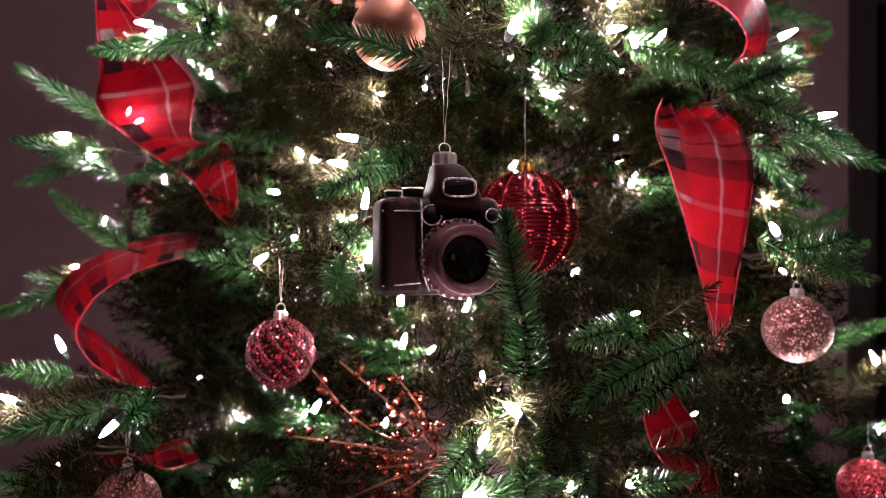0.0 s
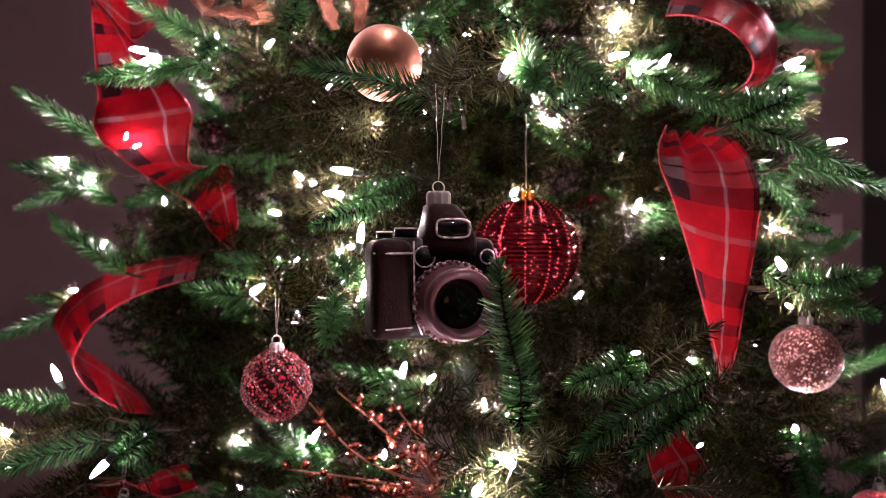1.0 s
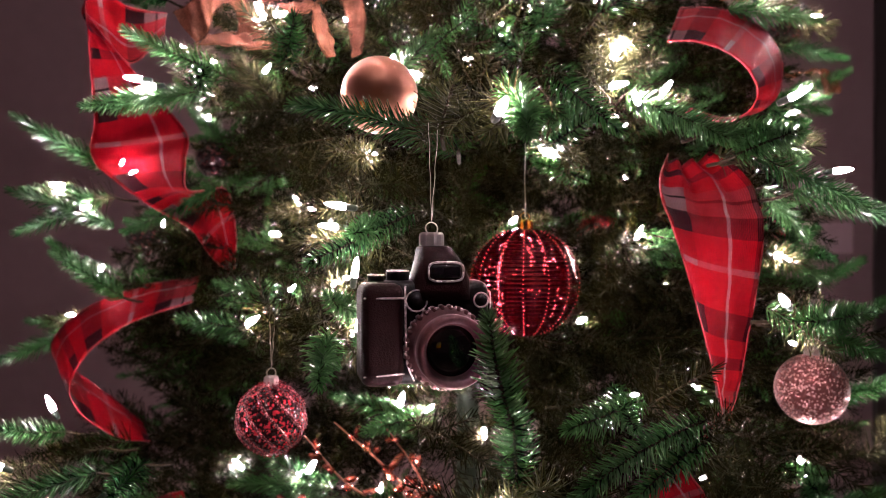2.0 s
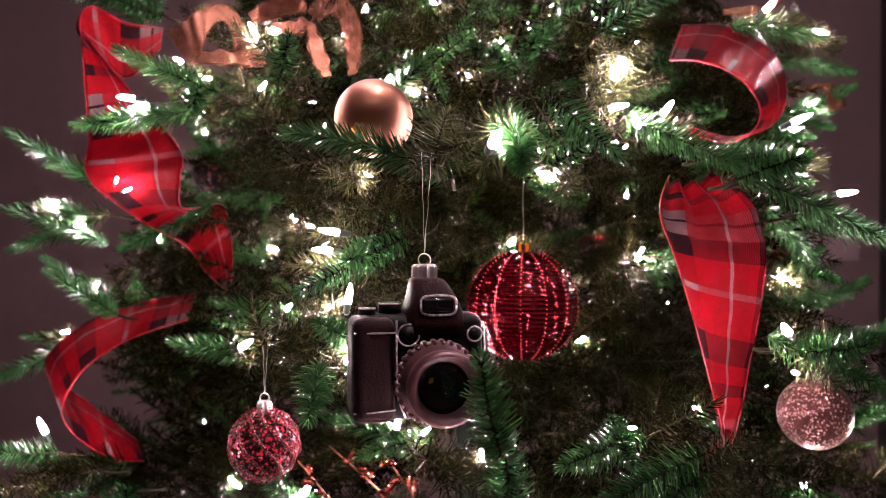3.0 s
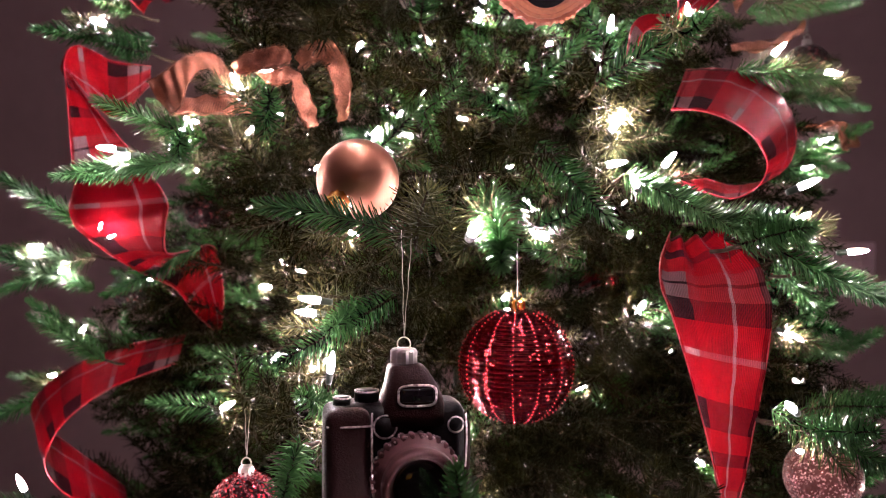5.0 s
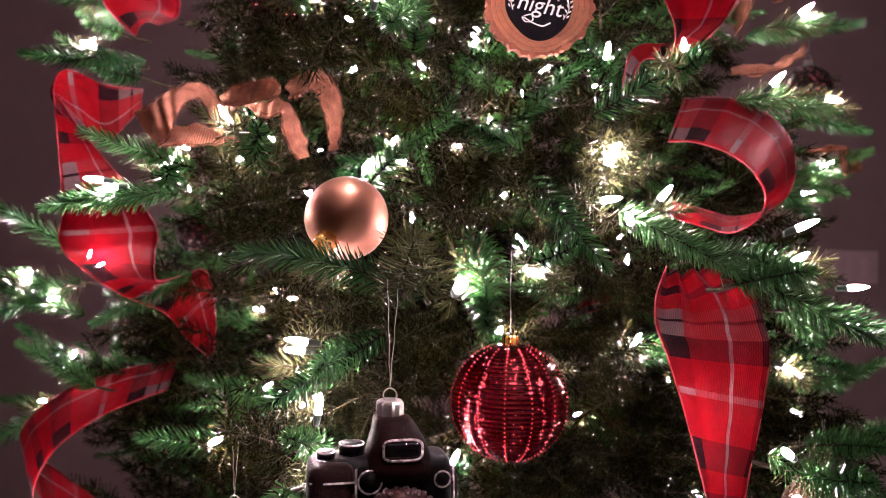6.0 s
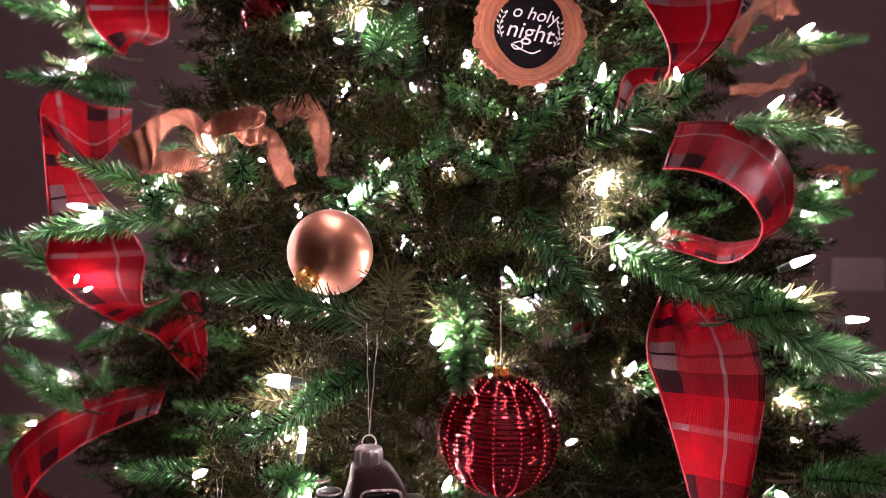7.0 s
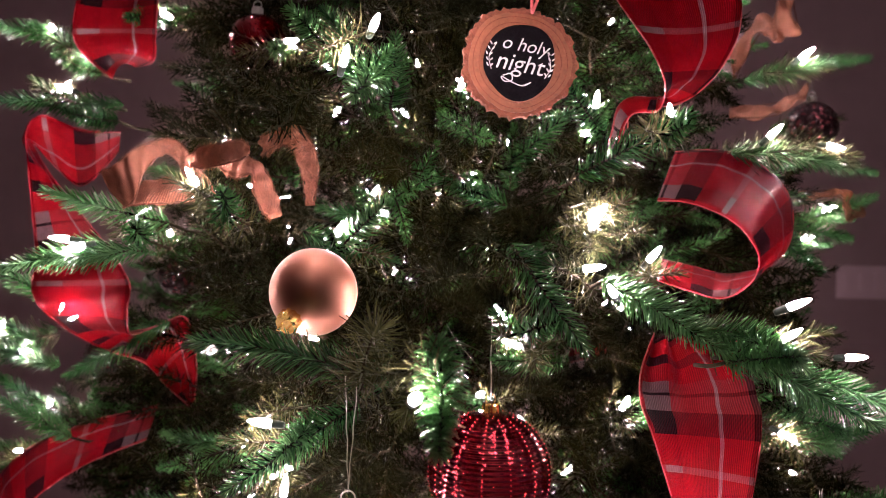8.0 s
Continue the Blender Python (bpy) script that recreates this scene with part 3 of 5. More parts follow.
class Thicket:
    """Many sprigs joined into one mesh."""

    def __init__(self):
        self.co, self.loops, self.starts, self.mats, self.nv, self.nl, self.cache = [], [], [], [], 0, 0, {}

    def data(self, me):
        if me.name not in self.cache:
            co = np.empty(len(me.vertices) * 3)
            me.vertices.foreach_get("co", co)
            li, st, mi = np.empty(len(me.loops), int), np.empty(len(me.polygons), int), np.empty(len(me.polygons), int)
            me.loops.foreach_get("vertex_index", li)
            me.polygons.foreach_get("loop_start", st)
            me.polygons.foreach_get("material_index", mi)
            self.cache[me.name] = (co.reshape(-1, 3), li, st, mi)
        return self.cache[me.name]

    def add(self, me, base, tip, size):
        co, li, st, mi = self.data(me)
        k = (tip - base).length / size
        m = np.array(SHIFT @ aim(base, tip, random.uniform(0, 6.28)) @ Matrix.Diagonal((k, min(1.2, max(0.8, k)), min(1.2, max(0.8, k)), 1)))
        self.co.append(co @ m[:3, :3].T + m[:3, 3])
        self.loops.append(li + self.nv)
        self.starts.append(st + self.nl)
        self.mats.append(mi)
        self.nv += len(co)
        self.nl += len(li)

    def finish(self, name, label, *mats):
        me = bpy.data.meshes.new(name)
        co, li, st, mi = (np.concatenate(a) for a in (self.co, self.loops, self.starts, self.mats))
        me.vertices.add(len(co))
        me.vertices.foreach_set("co", co.ravel())
        me.loops.add(len(li))
        me.loops.foreach_set("vertex_index", li)
        me.polygons.add(len(st))
        me.polygons.foreach_set("loop_start", st)
        me.polygons.foreach_set("material_index", mi)
        for m in mats:
            me.materials.append(m)
        me.update(calc_edges=True)
        ob = new(name, me)
        ob.parent = tree
        return tagged(ob, label, kind="stuff")


random.seed(9)
foil, green = Thicket(), Thicket()
for i in range(3300):
    z = random.uniform(0.3, 2.55)
    seen = 0.75 < z < 1.95
    if not seen and i % 3:
        continue
    a = random.uniform(0, 2 * math.pi) if i % 4 == 0 or not seen else random.uniform(math.pi * 1.0, math.pi * 2.0)
    out = Vector((math.cos(a), math.sin(a), 0))
    depth = 0.04 + 0.40 * random.random() ** 1.25
    tip = Vector((AX, AY, z)) + out * max(0.05, reach(z) - depth)
    sideways = Vector((-out.y, out.x, 0)) * random.uniform(-0.8, 0.8)
    d = (out + sideways + Vector((0, 0, random.uniform(-0.35, 0.55)))).normalized()
    ln = random.uniform(0.09, 0.15)
    if not clear_of(tip):
        continue
    if random.random() < 0.07:
        green.add(random.choice(PE_FLAT), tip - d * ln, tip, 0.17)
    else:
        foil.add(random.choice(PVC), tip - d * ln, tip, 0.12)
for i in range(560):
    z = random.uniform(0.7, 1.95)
    a = random.choice((random.uniform(0.88, 1.28), random.uniform(1.72, 2.12))) * math.pi
    out = Vector((math.cos(a), math.sin(a), 0))
    tip = Vector((AX, AY, z)) + out * (reach(z) - 0.07 - 0.2 * random.random())
    d = (out + Vector((-out.y, out.x, 0)) * random.uniform(-0.9, 0.9) + Vector((0, 0, random.uniform(-0.4, 0.4)))).normalized()
    if clear_of(tip):
        (green if i % 3 == 0 else foil).add(random.choice(PE_FLAT if i % 3 == 0 else PVC), tip - d * 0.13, tip, 0.17 if i % 3 == 0 else 0.12)
for c, n_fill in (((0.40, 1.10, 1.43), 70), ((-0.37, 1.13, 1.15), 70), ((0.36, 1.08, 1.18), 40)):
    for i in range(n_fill):
        tip = Vector(c) + Vector((random.uniform(-0.09, 0.07), random.uniform(-0.05, 0.10), random.uniform(-0.10, 0.10)))
        d = Vector((0.5 if c[0] > 0 else -0.5, random.uniform(-0.8, 0.3), random.uniform(-0.5, 0.5))).normalized()
        (green if i % 3 == 0 else foil).add(random.choice(PE_FLAT if i % 3 == 0 else PVC), tip - d * 0.13, tip, 0.17 if i % 3 == 0 else 0.12)
for i in range(210):
    if i < 140:
        z, a = random.choice((random.uniform(0.25, 0.78), random.uniform(1.95, 2.5))), random.uniform(0, 2 * math.pi)
    else:
        z, a = random.uniform(0.8, 1.9), random.uniform(0.15, math.pi - 0.15)
    out = Vector((math.cos(a), math.sin(a), 0.15))
    tip = Vector((AX, AY, z)) + out * reach(z)
    green.add(random.choice(PE_FLAT), tip - out * 0.17, tip, 0.17)
foil.finish("inner_foil_needles", "dense olive foil needles inside the tree, coloured dark for its shade", M_PVCSHADE, M_STEM)
green.finish("inner_green_needles", "green needled sprigs inside the tree", M_PE, M_STEM)


# ---- ribbons ----
def ribbon(name, stations, label, category, material=None, steps=14, ruffle=0.0006, repeat=None, seed=1, curl=0.0, gather=0.0, start=0.0):
    """A wired ribbon through stations: each a point on either edge. It is cloth of real thickness with rolled, wired edges."""
    ob = new(name)
    tagged(ob, label, category)
    random.seed(seed)
    material = material or M_PLAID
    n = (len(stations) - 1) * steps + 1
    left, right = spline([s[0] for s in stations], n), spline([s[1] for s in stations], n)
    ob.location = left[0].lerp(right[0], 0.5)
    cols = 24 if gather else 12
    bm = bmesh.new()
    uvl = bm.loops.layers.uv.new("UVMap")
    rows, run, vs = [], 0.0, []
    wide = sum((a - b).length for a, b in zip(left, right)) / n
    for i in range(n):
        if i:
            run += (left[i].lerp(right[i], 0.5) - left[i - 1].lerp(right[i - 1], 0.5)).length
        vs.append(start + run / (repeat or wide))
        ahead = (left[min(i + 1, n - 1)] - left[max(i - 1, 0)]).normalized()
        nor = (right[i] - left[i]).cross(ahead)
        nor = nor.normalized() if nor.length > 1e-9 else Vector((0, -1, 0))
        row = []
        for k in range(cols + 1):
            u = k / cols
            wave = ruffle * math.sin(i * 0.55 + 5 * u + seed) + ruffle * 0.7 * math.sin(i * 0.23 - 7 * u + 2 * seed) + curl * (1 - (2 * u - 1) ** 2) + gather * math.sin(u * 17) * max(0.0, 1 - 2.6 * i / n)
            row.append(bm.verts.new(left[i].lerp(right[i], u) + nor * wave - ob.location))
        rows.append(row)
    for i in range(n - 1):
        for k in range(cols):
            f = bm.faces.new((rows[i][k], rows[i][k + 1], rows[i + 1][k + 1], rows[i + 1][k]))
            for lp, (u, v) in zip(f.loops, ((k / cols, vs[i]), ((k + 1) / cols, vs[i]), ((k + 1) / cols, vs[i + 1]), (k / cols, vs[i + 1]))):
                lp[uvl].uv = (u, v)
    cloth = part("cloth", bm, material, ob)
    so = cloth.modifiers.new("thickness", "SOLIDIFY")
    so.thickness, so.offset = 0.0006, 0
    for pts in (left, right):
        part("wired_edge", tube([p - ob.location for p in pts], 0.0007, 0.0007, 5), material if material is M_BURLAP else M_REDEDGE, ob)
    if material is M_BURLAP:
        hairs = bmesh.new()
        for pts, other in ((left, right), (right, left)):
            for i in range(len(pts) * 5):
                f = i / 5
                k = min(int(f), n - 2)
                p = pts[k].lerp(pts[k + 1], f - int(f)) - ob.location
                d = (pts[k] - other[k]).normalized() + Vector([random.gauss(0, 0.45) for _ in range(3)])
                needle(hairs, p, d, random.uniform(0.001, 0.0045), 0.00016, 0, True)
        tagged(part("frayed_edge", hairs, M_BURLAP, ob, "loose burlap threads"), kind="stuff")
    return ob


M_REDEDGE = mat("red_wired_edge", (0.19, 0.004, 0.010), 0.5, 0, 0.3, 300)

PLAID = "red black and white plaid wired ribbon "
ribbon("plaid_ribbon", [((0.232, 0.83, 1.358), (0.281, 0.86, 1.361)), ((0.213, 0.785, 1.332), (0.309, 0.83, 1.333)), ((0.21, 0.768, 1.309), (0.319, 0.815, 1.298)), ((0.219, 0.766, 1.284), (0.32, 0.81, 1.269)), ((0.233, 0.768, 1.242), (0.312, 0.805, 1.22)), ((0.247, 0.77, 1.194), (0.302, 0.8, 1.176)), ((0.257, 0.768, 1.154), (0.293, 0.79, 1.144)), ((0.263, 0.765, 1.128), (0.282, 0.775, 1.12)), ((0.268, 0.77, 1.101), (0.272, 0.765, 1.101))],
       PLAID + "in a tapering hanging twist", "ribbon", seed=2, curl=0.012, gather=0.005, repeat=0.20, start=-0.28)
ribbon("plaid_ribbon", [((0.236, 0.85, 1.477), (0.262, 0.9, 1.527)), ((0.259, 0.845, 1.476), (0.303, 0.915, 1.531)), ((0.286, 0.84, 1.467), (0.34, 0.92, 1.523)), ((0.308, 0.84, 1.453), (0.372, 0.925, 1.5)), ((0.322, 0.84, 1.434), (0.384, 0.925, 1.47)), ((0.325, 0.84, 1.419), (0.378, 0.92, 1.436)), ((0.315, 0.835, 1.402), (0.357, 0.92, 1.416)), ((0.291, 0.83, 1.39), (0.319, 0.915, 1.408)), ((0.263, 0.83, 1.396), (0.285, 0.91, 1.415)), ((0.234, 0.835, 1.405), (0.25, 0.89, 1.422))],
       PLAID + "curled in an open loop", "ribbon", seed=3, repeat=0.20, start=0.05)
ribbon("plaid_ribbon", [((0.168, 0.840, 1.703), (0.298, 0.860, 1.724)), ((0.195, 0.830, 1.652), (0.310, 0.860, 1.665)), ((0.223, 0.830, 1.612), (0.306, 0.860, 1.624)), ((0.239, 0.840, 1.581), (0.283, 0.860, 1.587)), ((0.237, 0.860, 1.561), (0.255, 0.870, 1.568)),
                        ((0.212, 0.860, 1.556), (0.217, 0.880, 1.567)), ((0.199, 0.860, 1.522), (0.216, 0.900, 1.543))],
       PLAID + "bowed outward", "ribbon", seed=4, curl=0.012, repeat=0.20)
ribbon("plaid_ribbon", [((0.237, 0.820, 1.052), (0.275, 0.800, 1.102)), ((0.206, 0.800, 1.035), (0.246, 0.820, 1.052)), ((0.217, 0.800, 0.992), (0.273, 0.830, 1.005)), ((0.249, 0.800, 0.957), (0.296, 0.840, 0.945)), ((0.276, 0.820, 0.909), (0.315, 0.860, 0.876))],
       PLAID + "under a dark branch", "ribbon", seed=5, curl=0.008, repeat=0.20)
ribbon("plaid_ribbon", [((-0.346, 1.000, 1.555), (-0.357, 1.020, 1.535)), ((-0.383, 0.980, 1.556), (-0.390, 1.000, 1.493)), ((-0.410, 0.950, 1.567), (-0.408, 0.975, 1.511)), ((-0.416, 0.930, 1.548), (-0.423, 0.955, 1.535)), ((-0.411, 0.925, 1.510), (-0.387, 0.930, 1.499)), ((-0.412, 0.935, 1.455), (-0.353, 0.925, 1.461)), ((-0.413, 0.945, 1.410), (-0.315, 0.915, 1.422)), ((-0.418, 0.945, 1.381), (-0.286, 0.900, 1.388)), ((-0.405, 0.940, 1.356), (-0.288, 0.900, 1.359)), ((-0.370, 0.950, 1.326), (-0.298, 0.930, 1.331)), ((-0.345, 0.980, 1.304), (-0.299, 1.000, 1.333)), ((-0.324, 1.020, 1.285), (-0.286, 1.050, 1.336)), ((-0.310, 1.050, 1.252), (-0.281, 1.070, 1.280)), ((-0.286, 1.060, 1.227), (-0.283, 1.070, 1.230))],
       PLAID + "twisting down the tree", "ribbon", seed=6, curl=0.006, repeat=0.20)
ribbon("plaid_ribbon", [((-0.326, 1.03, 1.191), (-0.333, 1.08, 1.223)), ((-0.357, 1.0, 1.181), (-0.363, 1.05, 1.218)), ((-0.383, 0.97, 1.169), (-0.399, 1.03, 1.21)), ((-0.413, 0.94, 1.144), (-0.455, 1.01, 1.185)), ((-0.429, 0.925, 1.113), (-0.49, 1.0, 1.15)), ((-0.427, 0.915, 1.088), (-0.491, 1.0, 1.122)), ((-0.406, 0.92, 1.06), (-0.466, 1.0, 1.108)), ((-0.377, 0.935, 1.038), (-0.427, 1.01, 1.075)), ((-0.353, 0.96, 1.029), (-0.391, 1.03, 1.035))],
       PLAID + "in a backward curve", "ribbon", seed=7, repeat=0.20)
ribbon("plaid_ribbon", [((-0.441, 0.920, 0.927), (-0.444, 0.940, 0.884)), ((-0.376, 0.900, 0.966), (-0.410, 0.940, 0.921)), ((-0.332, 0.930, 0.938), (-0.356, 0.980, 0.952)), ((-0.306, 0.980, 0.934), (-0.328, 1.000, 0.957))],
       PLAID + "low in shade", "ribbon", seed=8, repeat=0.20)
ribbon("plaid_ribbon", [((-0.363, 0.950, 1.729), (-0.288, 0.980, 1.739)), ((-0.361, 0.930, 1.687), (-0.285, 0.960, 1.695)), ((-0.365, 0.930, 1.651), (-0.283, 0.950, 1.656)), ((-0.362, 0.950, 1.631), (-0.289, 0.960, 1.629)), ((-0.356, 1.000, 1.617), (-0.329, 1.000, 1.630))],
       PLAID + "over a side branch", "ribbon", seed=9, curl=0.012, repeat=0.20)
ribbon("plaid_ribbon", [((0.186, 1.150, 1.278), (0.190, 1.180, 1.300)), ((0.205, 1.120, 1.289), (0.206, 1.150, 1.314)), ((0.240, 1.160, 1.290), (0.248, 1.180, 1.312))],
       PLAID + "deep among needles", "ribbon", seed=10, repeat=0.20)
ribbon("plaid_ribbon", [((0.332, 0.950, 1.339), (0.346, 0.980, 1.348)), ((0.365, 0.980, 1.306), (0.380, 1.000, 1.322)), ((0.432, 1.050, 1.270), (0.448, 1.060, 1.285))],
       PLAID + "running back inside", "ribbon", seed=11, repeat=0.20)

BUR = "frayed tan burlap ribbon "
ribbon("burlap_ribbon", [((-0.261, 0.79, 1.493), (-0.237, 0.785, 1.462)), ((-0.244, 0.785, 1.499), (-0.224, 0.78, 1.47)), ((-0.233, 0.79, 1.511), (-0.221, 0.79, 1.493)), ((-0.217, 0.8, 1.522), (-0.217, 0.82, 1.513)), ((-0.208, 0.83, 1.526), (-0.214, 0.85, 1.507)), ((-0.2, 0.85, 1.511), (-0.219, 0.87, 1.489)), ((-0.179, 0.86, 1.475), (-0.216, 0.89, 1.48))],
       BUR + "looped over the sprigs", "burlap ribbon", M_BURLAP, ruffle=0.0015, seed=12)
ribbon("burlap_ribbon", [((-0.241, 0.8, 1.464), (-0.254, 0.86, 1.488)), ((-0.218, 0.81, 1.467), (-0.23, 0.87, 1.495)), ((-0.19, 0.83, 1.469), (-0.206, 0.87, 1.492))],
       BUR + "lying at the bottom of a loop", "burlap ribbon", M_BURLAP, ruffle=0.0015, seed=18)
ribbon("burlap_ribbon", [((-0.175, 0.775, 1.505), (-0.172, 0.772, 1.496)), ((-0.16, 0.765, 1.513), (-0.155, 0.76, 1.495)), ((-0.144, 0.76, 1.515), (-0.138, 0.755, 1.498)), ((-0.127, 0.765, 1.519), (-0.124, 0.76, 1.503)), ((-0.123, 0.78, 1.516), (-0.123, 0.778, 1.509))],
       BUR + "rolled end turned to the room", "burlap ribbon", M_BURLAP, ruffle=0.0015, seed=13)
ribbon("burlap_ribbon", [((-0.16, 0.8, 1.502), (-0.147, 0.79, 1.492)), ((-0.143, 0.8, 1.505), (-0.135, 0.785, 1.489)), ((-0.129, 0.8, 1.508), (-0.123, 0.785, 1.493)), ((-0.117, 0.81, 1.497), (-0.123, 0.79, 1.482)), ((-0.111, 0.82, 1.478), (-0.118, 0.8, 1.463)), ((-0.108, 0.83, 1.459), (-0.112, 0.81, 1.453))],
       BUR + "curled tail over a bulb", "burlap ribbon", M_BURLAP, ruffle=0.0015, seed=19)
ribbon("burlap_ribbon", [((-0.131, 0.84, 1.529), (-0.119, 0.82, 1.511)), ((-0.119, 0.84, 1.54), (-0.116, 0.83, 1.519)), ((-0.102, 0.84, 1.545), (-0.107, 0.84, 1.525)), ((-0.09, 0.845, 1.536), (-0.102, 0.85, 1.518)), ((-0.081, 0.85, 1.516), (-0.098, 0.86, 1.501)), ((-0.081, 0.855, 1.491), (-0.097, 0.87, 1.486)), ((-0.085, 0.86, 1.469), (-0.096, 0.88, 1.469))],
       BUR + "hanging in a soft fold", "burlap ribbon", M_BURLAP, ruffle=0.0015, seed=14)
ribbon("burlap_ribbon", [((-0.131, 0.838, 1.527), (-0.127, 0.83, 1.513)), ((-0.125, 0.83, 1.532), (-0.12, 0.825, 1.517)), ((-0.116, 0.828, 1.532), (-0.115, 0.824, 1.52)), ((-0.113, 0.832, 1.527), (-0.114, 0.828, 1.521)), ((-0.118, 0.836, 1.522), (-0.118, 0.834, 1.52))],
       BUR + "rolled at the start of a fold", "burlap ribbon", M_BURLAP, ruffle=0.0015, seed=20)
ribbon("burlap_ribbon", [((0.445, 1.120, 1.490), (0.456, 1.150, 1.500)), ((0.478, 1.100, 1.495), (0.493, 1.130, 1.505)), ((0.499, 1.090, 1.494), (0.515, 1.110, 1.503)), ((0.507, 1.090, 1.468), (0.532, 1.110, 1.472)), ((0.521, 1.100, 1.488), (0.541, 1.120, 1.496))],
       BUR + "curled end at the outer edge", "burlap ribbon", M_BURLAP, ruffle=0.002, seed=15)
ribbon("burlap_ribbon", [((0.358, 1.060, 1.584), (0.369, 1.100, 1.603)), ((0.406, 1.050, 1.586), (0.429, 1.100, 1.610)), ((0.440, 1.050, 1.605), (0.463, 1.100, 1.631))],
       BUR + "showing between two branches", "burlap ribbon", M_BURLAP, ruffle=0.003, seed=16)
ribbon("burlap_ribbon", [((0.363, 1.060, 1.630), (0.367, 1.100, 1.665)), ((0.388, 1.050, 1.680), (0.406, 1.100, 1.713)), ((0.404, 1.050, 1.673), (0.440, 1.080, 1.684)), ((0.406, 1.050, 1.718), (0.435, 1.080, 1.727)), ((0.411, 1.050, 1.757), (0.444, 1.080, 1.767))],
       BUR + "tied upright near the outline", "burlap ribbon", M_BURLAP, ruffle=0.003, seed=17)


# ---- ornaments ----
def hang_cap(ob, top, metal, r=0.0085, h=0.010):
    """Fluted cap and wire ring at the top of an ornament."""
    prof = [(0, -0.002), (r, -0.002), (r, h * 0.8), (r * 0.9, h), (0, h)]
    bm = lathe(prof, 20, Matrix.Translation(top))
    for v in bm.verts:
        d = Vector((v.co.x - top[0], v.co.y - top[1], 0))
        if d.length > r * 0.95:
            k = round(math.atan2(d.y, d.x) / (2 * math.pi) * 20)
            v.co += d * (0.08 if k % 2 else -0.08)
    part("cap", bm, metal, ob, smooth=False)
    ring = [Vector((top[0] + 0.0045 * math.cos(a), top[1] + 0.0012 * math.sin(a), top[2] + h + 0.003 + 0.0045 * math.sin(a))) for a in [k * 0.4488 for k in range(15)]]
    part("wire_ring", tube(ring, 0.0005, 0.0005, 5), metal, ob)


def hang_thread(ob, top, rise, spread, material):
    """A doubled hanging thread."""
    for s in (-1, 1):
        p0, p1 = Vector(top), Vector(top) + Vector((s * spread + rise * 0.02, 0.002 * s, rise))
        pts = [p0.lerp(p1, u / 9) + Vector((0.0004 * math.sin(u * 2.1), 0, 0)) for u in range(10)]
        part("thread", tube(pts, 0.0003, 0.0003, 5), material, ob)


def sphere(r, seg=48, rings=28, squash=1.0):
    return lathe([(r * math.sin(math.pi * k / rings), r * squash * math.cos(math.pi * k / rings)) for k in range(rings, -1, -1)], seg)


# Glass camera.
co = thing("camera_ornament", (-0.004, 0.598, 1.166), "matt black and mauve glass camera ornament with silver cap", "ornament", turn=(0, 0, 14))
bm = box(0.086, 0.034, 0.074, (0.002, 0, 0.037), 0.010, 4)
part("body", bm, M_CAMBODY, co)
bm = box(0.030, 0.042, 0.072, (-0.034, -0.005, 0.0365), 0.009, 4)
part("grip", bm, M_CAMGRIP, co, "mauve leather-look grip")
bm = box(0.016, 0.030, 0.055, (0.042, 0.004, 0.034), 0.006, 3)
part("side_panel", bm, M_CAMGRIP, co)
hump = bmesh.new()
rings = []
for z, hw, hd, cx in ((0.060, 0.0240, 0.0185, 0.010), (0.068, 0.0230, 0.0198, 0.010), (0.076, 0.0208, 0.0200, 0.010), (0.083, 0.0182, 0.0195, 0.0095), (0.089, 0.0158, 0.0175, 0.0085), (0.0945, 0.0136, 0.0145, 0.007), (0.0975, 0.0120, 0.0122, 0.006), (0.0990, 0.0090, 0.0090, 0.005)):
    ring = []
    for k in range(40):
        c, q = math.cos(k * math.pi / 20), math.sin(k * math.pi / 20)
        ring.append(hump.verts.new((cx + hw * math.copysign(abs(c) ** 0.6, c), -0.002 + hd * math.copysign(abs(q) ** 0.6, q), z)))
    rings.append(ring)
for low, high in zip(rings, rings[1:]):
    for k in range(40):
        hump.faces.new((low[k], low[(k + 1) % 40], high[(k + 1) % 40], high[k]))
hump.faces.new(rings[0][::-1])
hump.faces.new(rings[-1])
part("viewfinder_hump", hump, M_CAMGRIP, co)


def loop_line(w, h, at, power=4.0, n=40):
    """A closed rounded rectangle in the front plane."""
    out = []
    for k in range(n + 1):
        a = 2 * math.pi * k / n
        c, s = math.cos(a), math.sin(a)
        out.append(Vector((at[0] + w / 2 * math.copysign(abs(c) ** (2 / power), c), at[1], at[2] + h / 2 * math.copysign(abs(s) ** (2 / power), s))))
    return out


part("flash_window", box(0.0215, 0.003, 0.0095, (0.011, -0.0212, 0.0805), 0.0014), M_CAMGLASS, co)
part("flash_trim", tube(loop_line(0.0250, 0.0135, (0.011, -0.0222, 0.0805)), 0.0008, 0.0008, 6), M_GLITSIL, co, "silver glitter outline")
for x, z, r in ((-0.0095, 0.060, 0.0075), (0.0375, 0.060, 0.0052)):
    part("front_button", lathe([(0, -0.0012), (r * 0.8, -0.001), (r * 0.85, 0.001), (0, 0.001)], 20, Matrix.Translation((x, -0.0182, z)) @ Matrix.Rotation(radians(90), 4, "X")), M_CAMBODY, co)
    part("button_trim", tube(loop_line(2 * r, 2 * r, (x, -0.0185, z), 2.0), 0.0006, 0.0006, 6), M_GLITSIL, co)
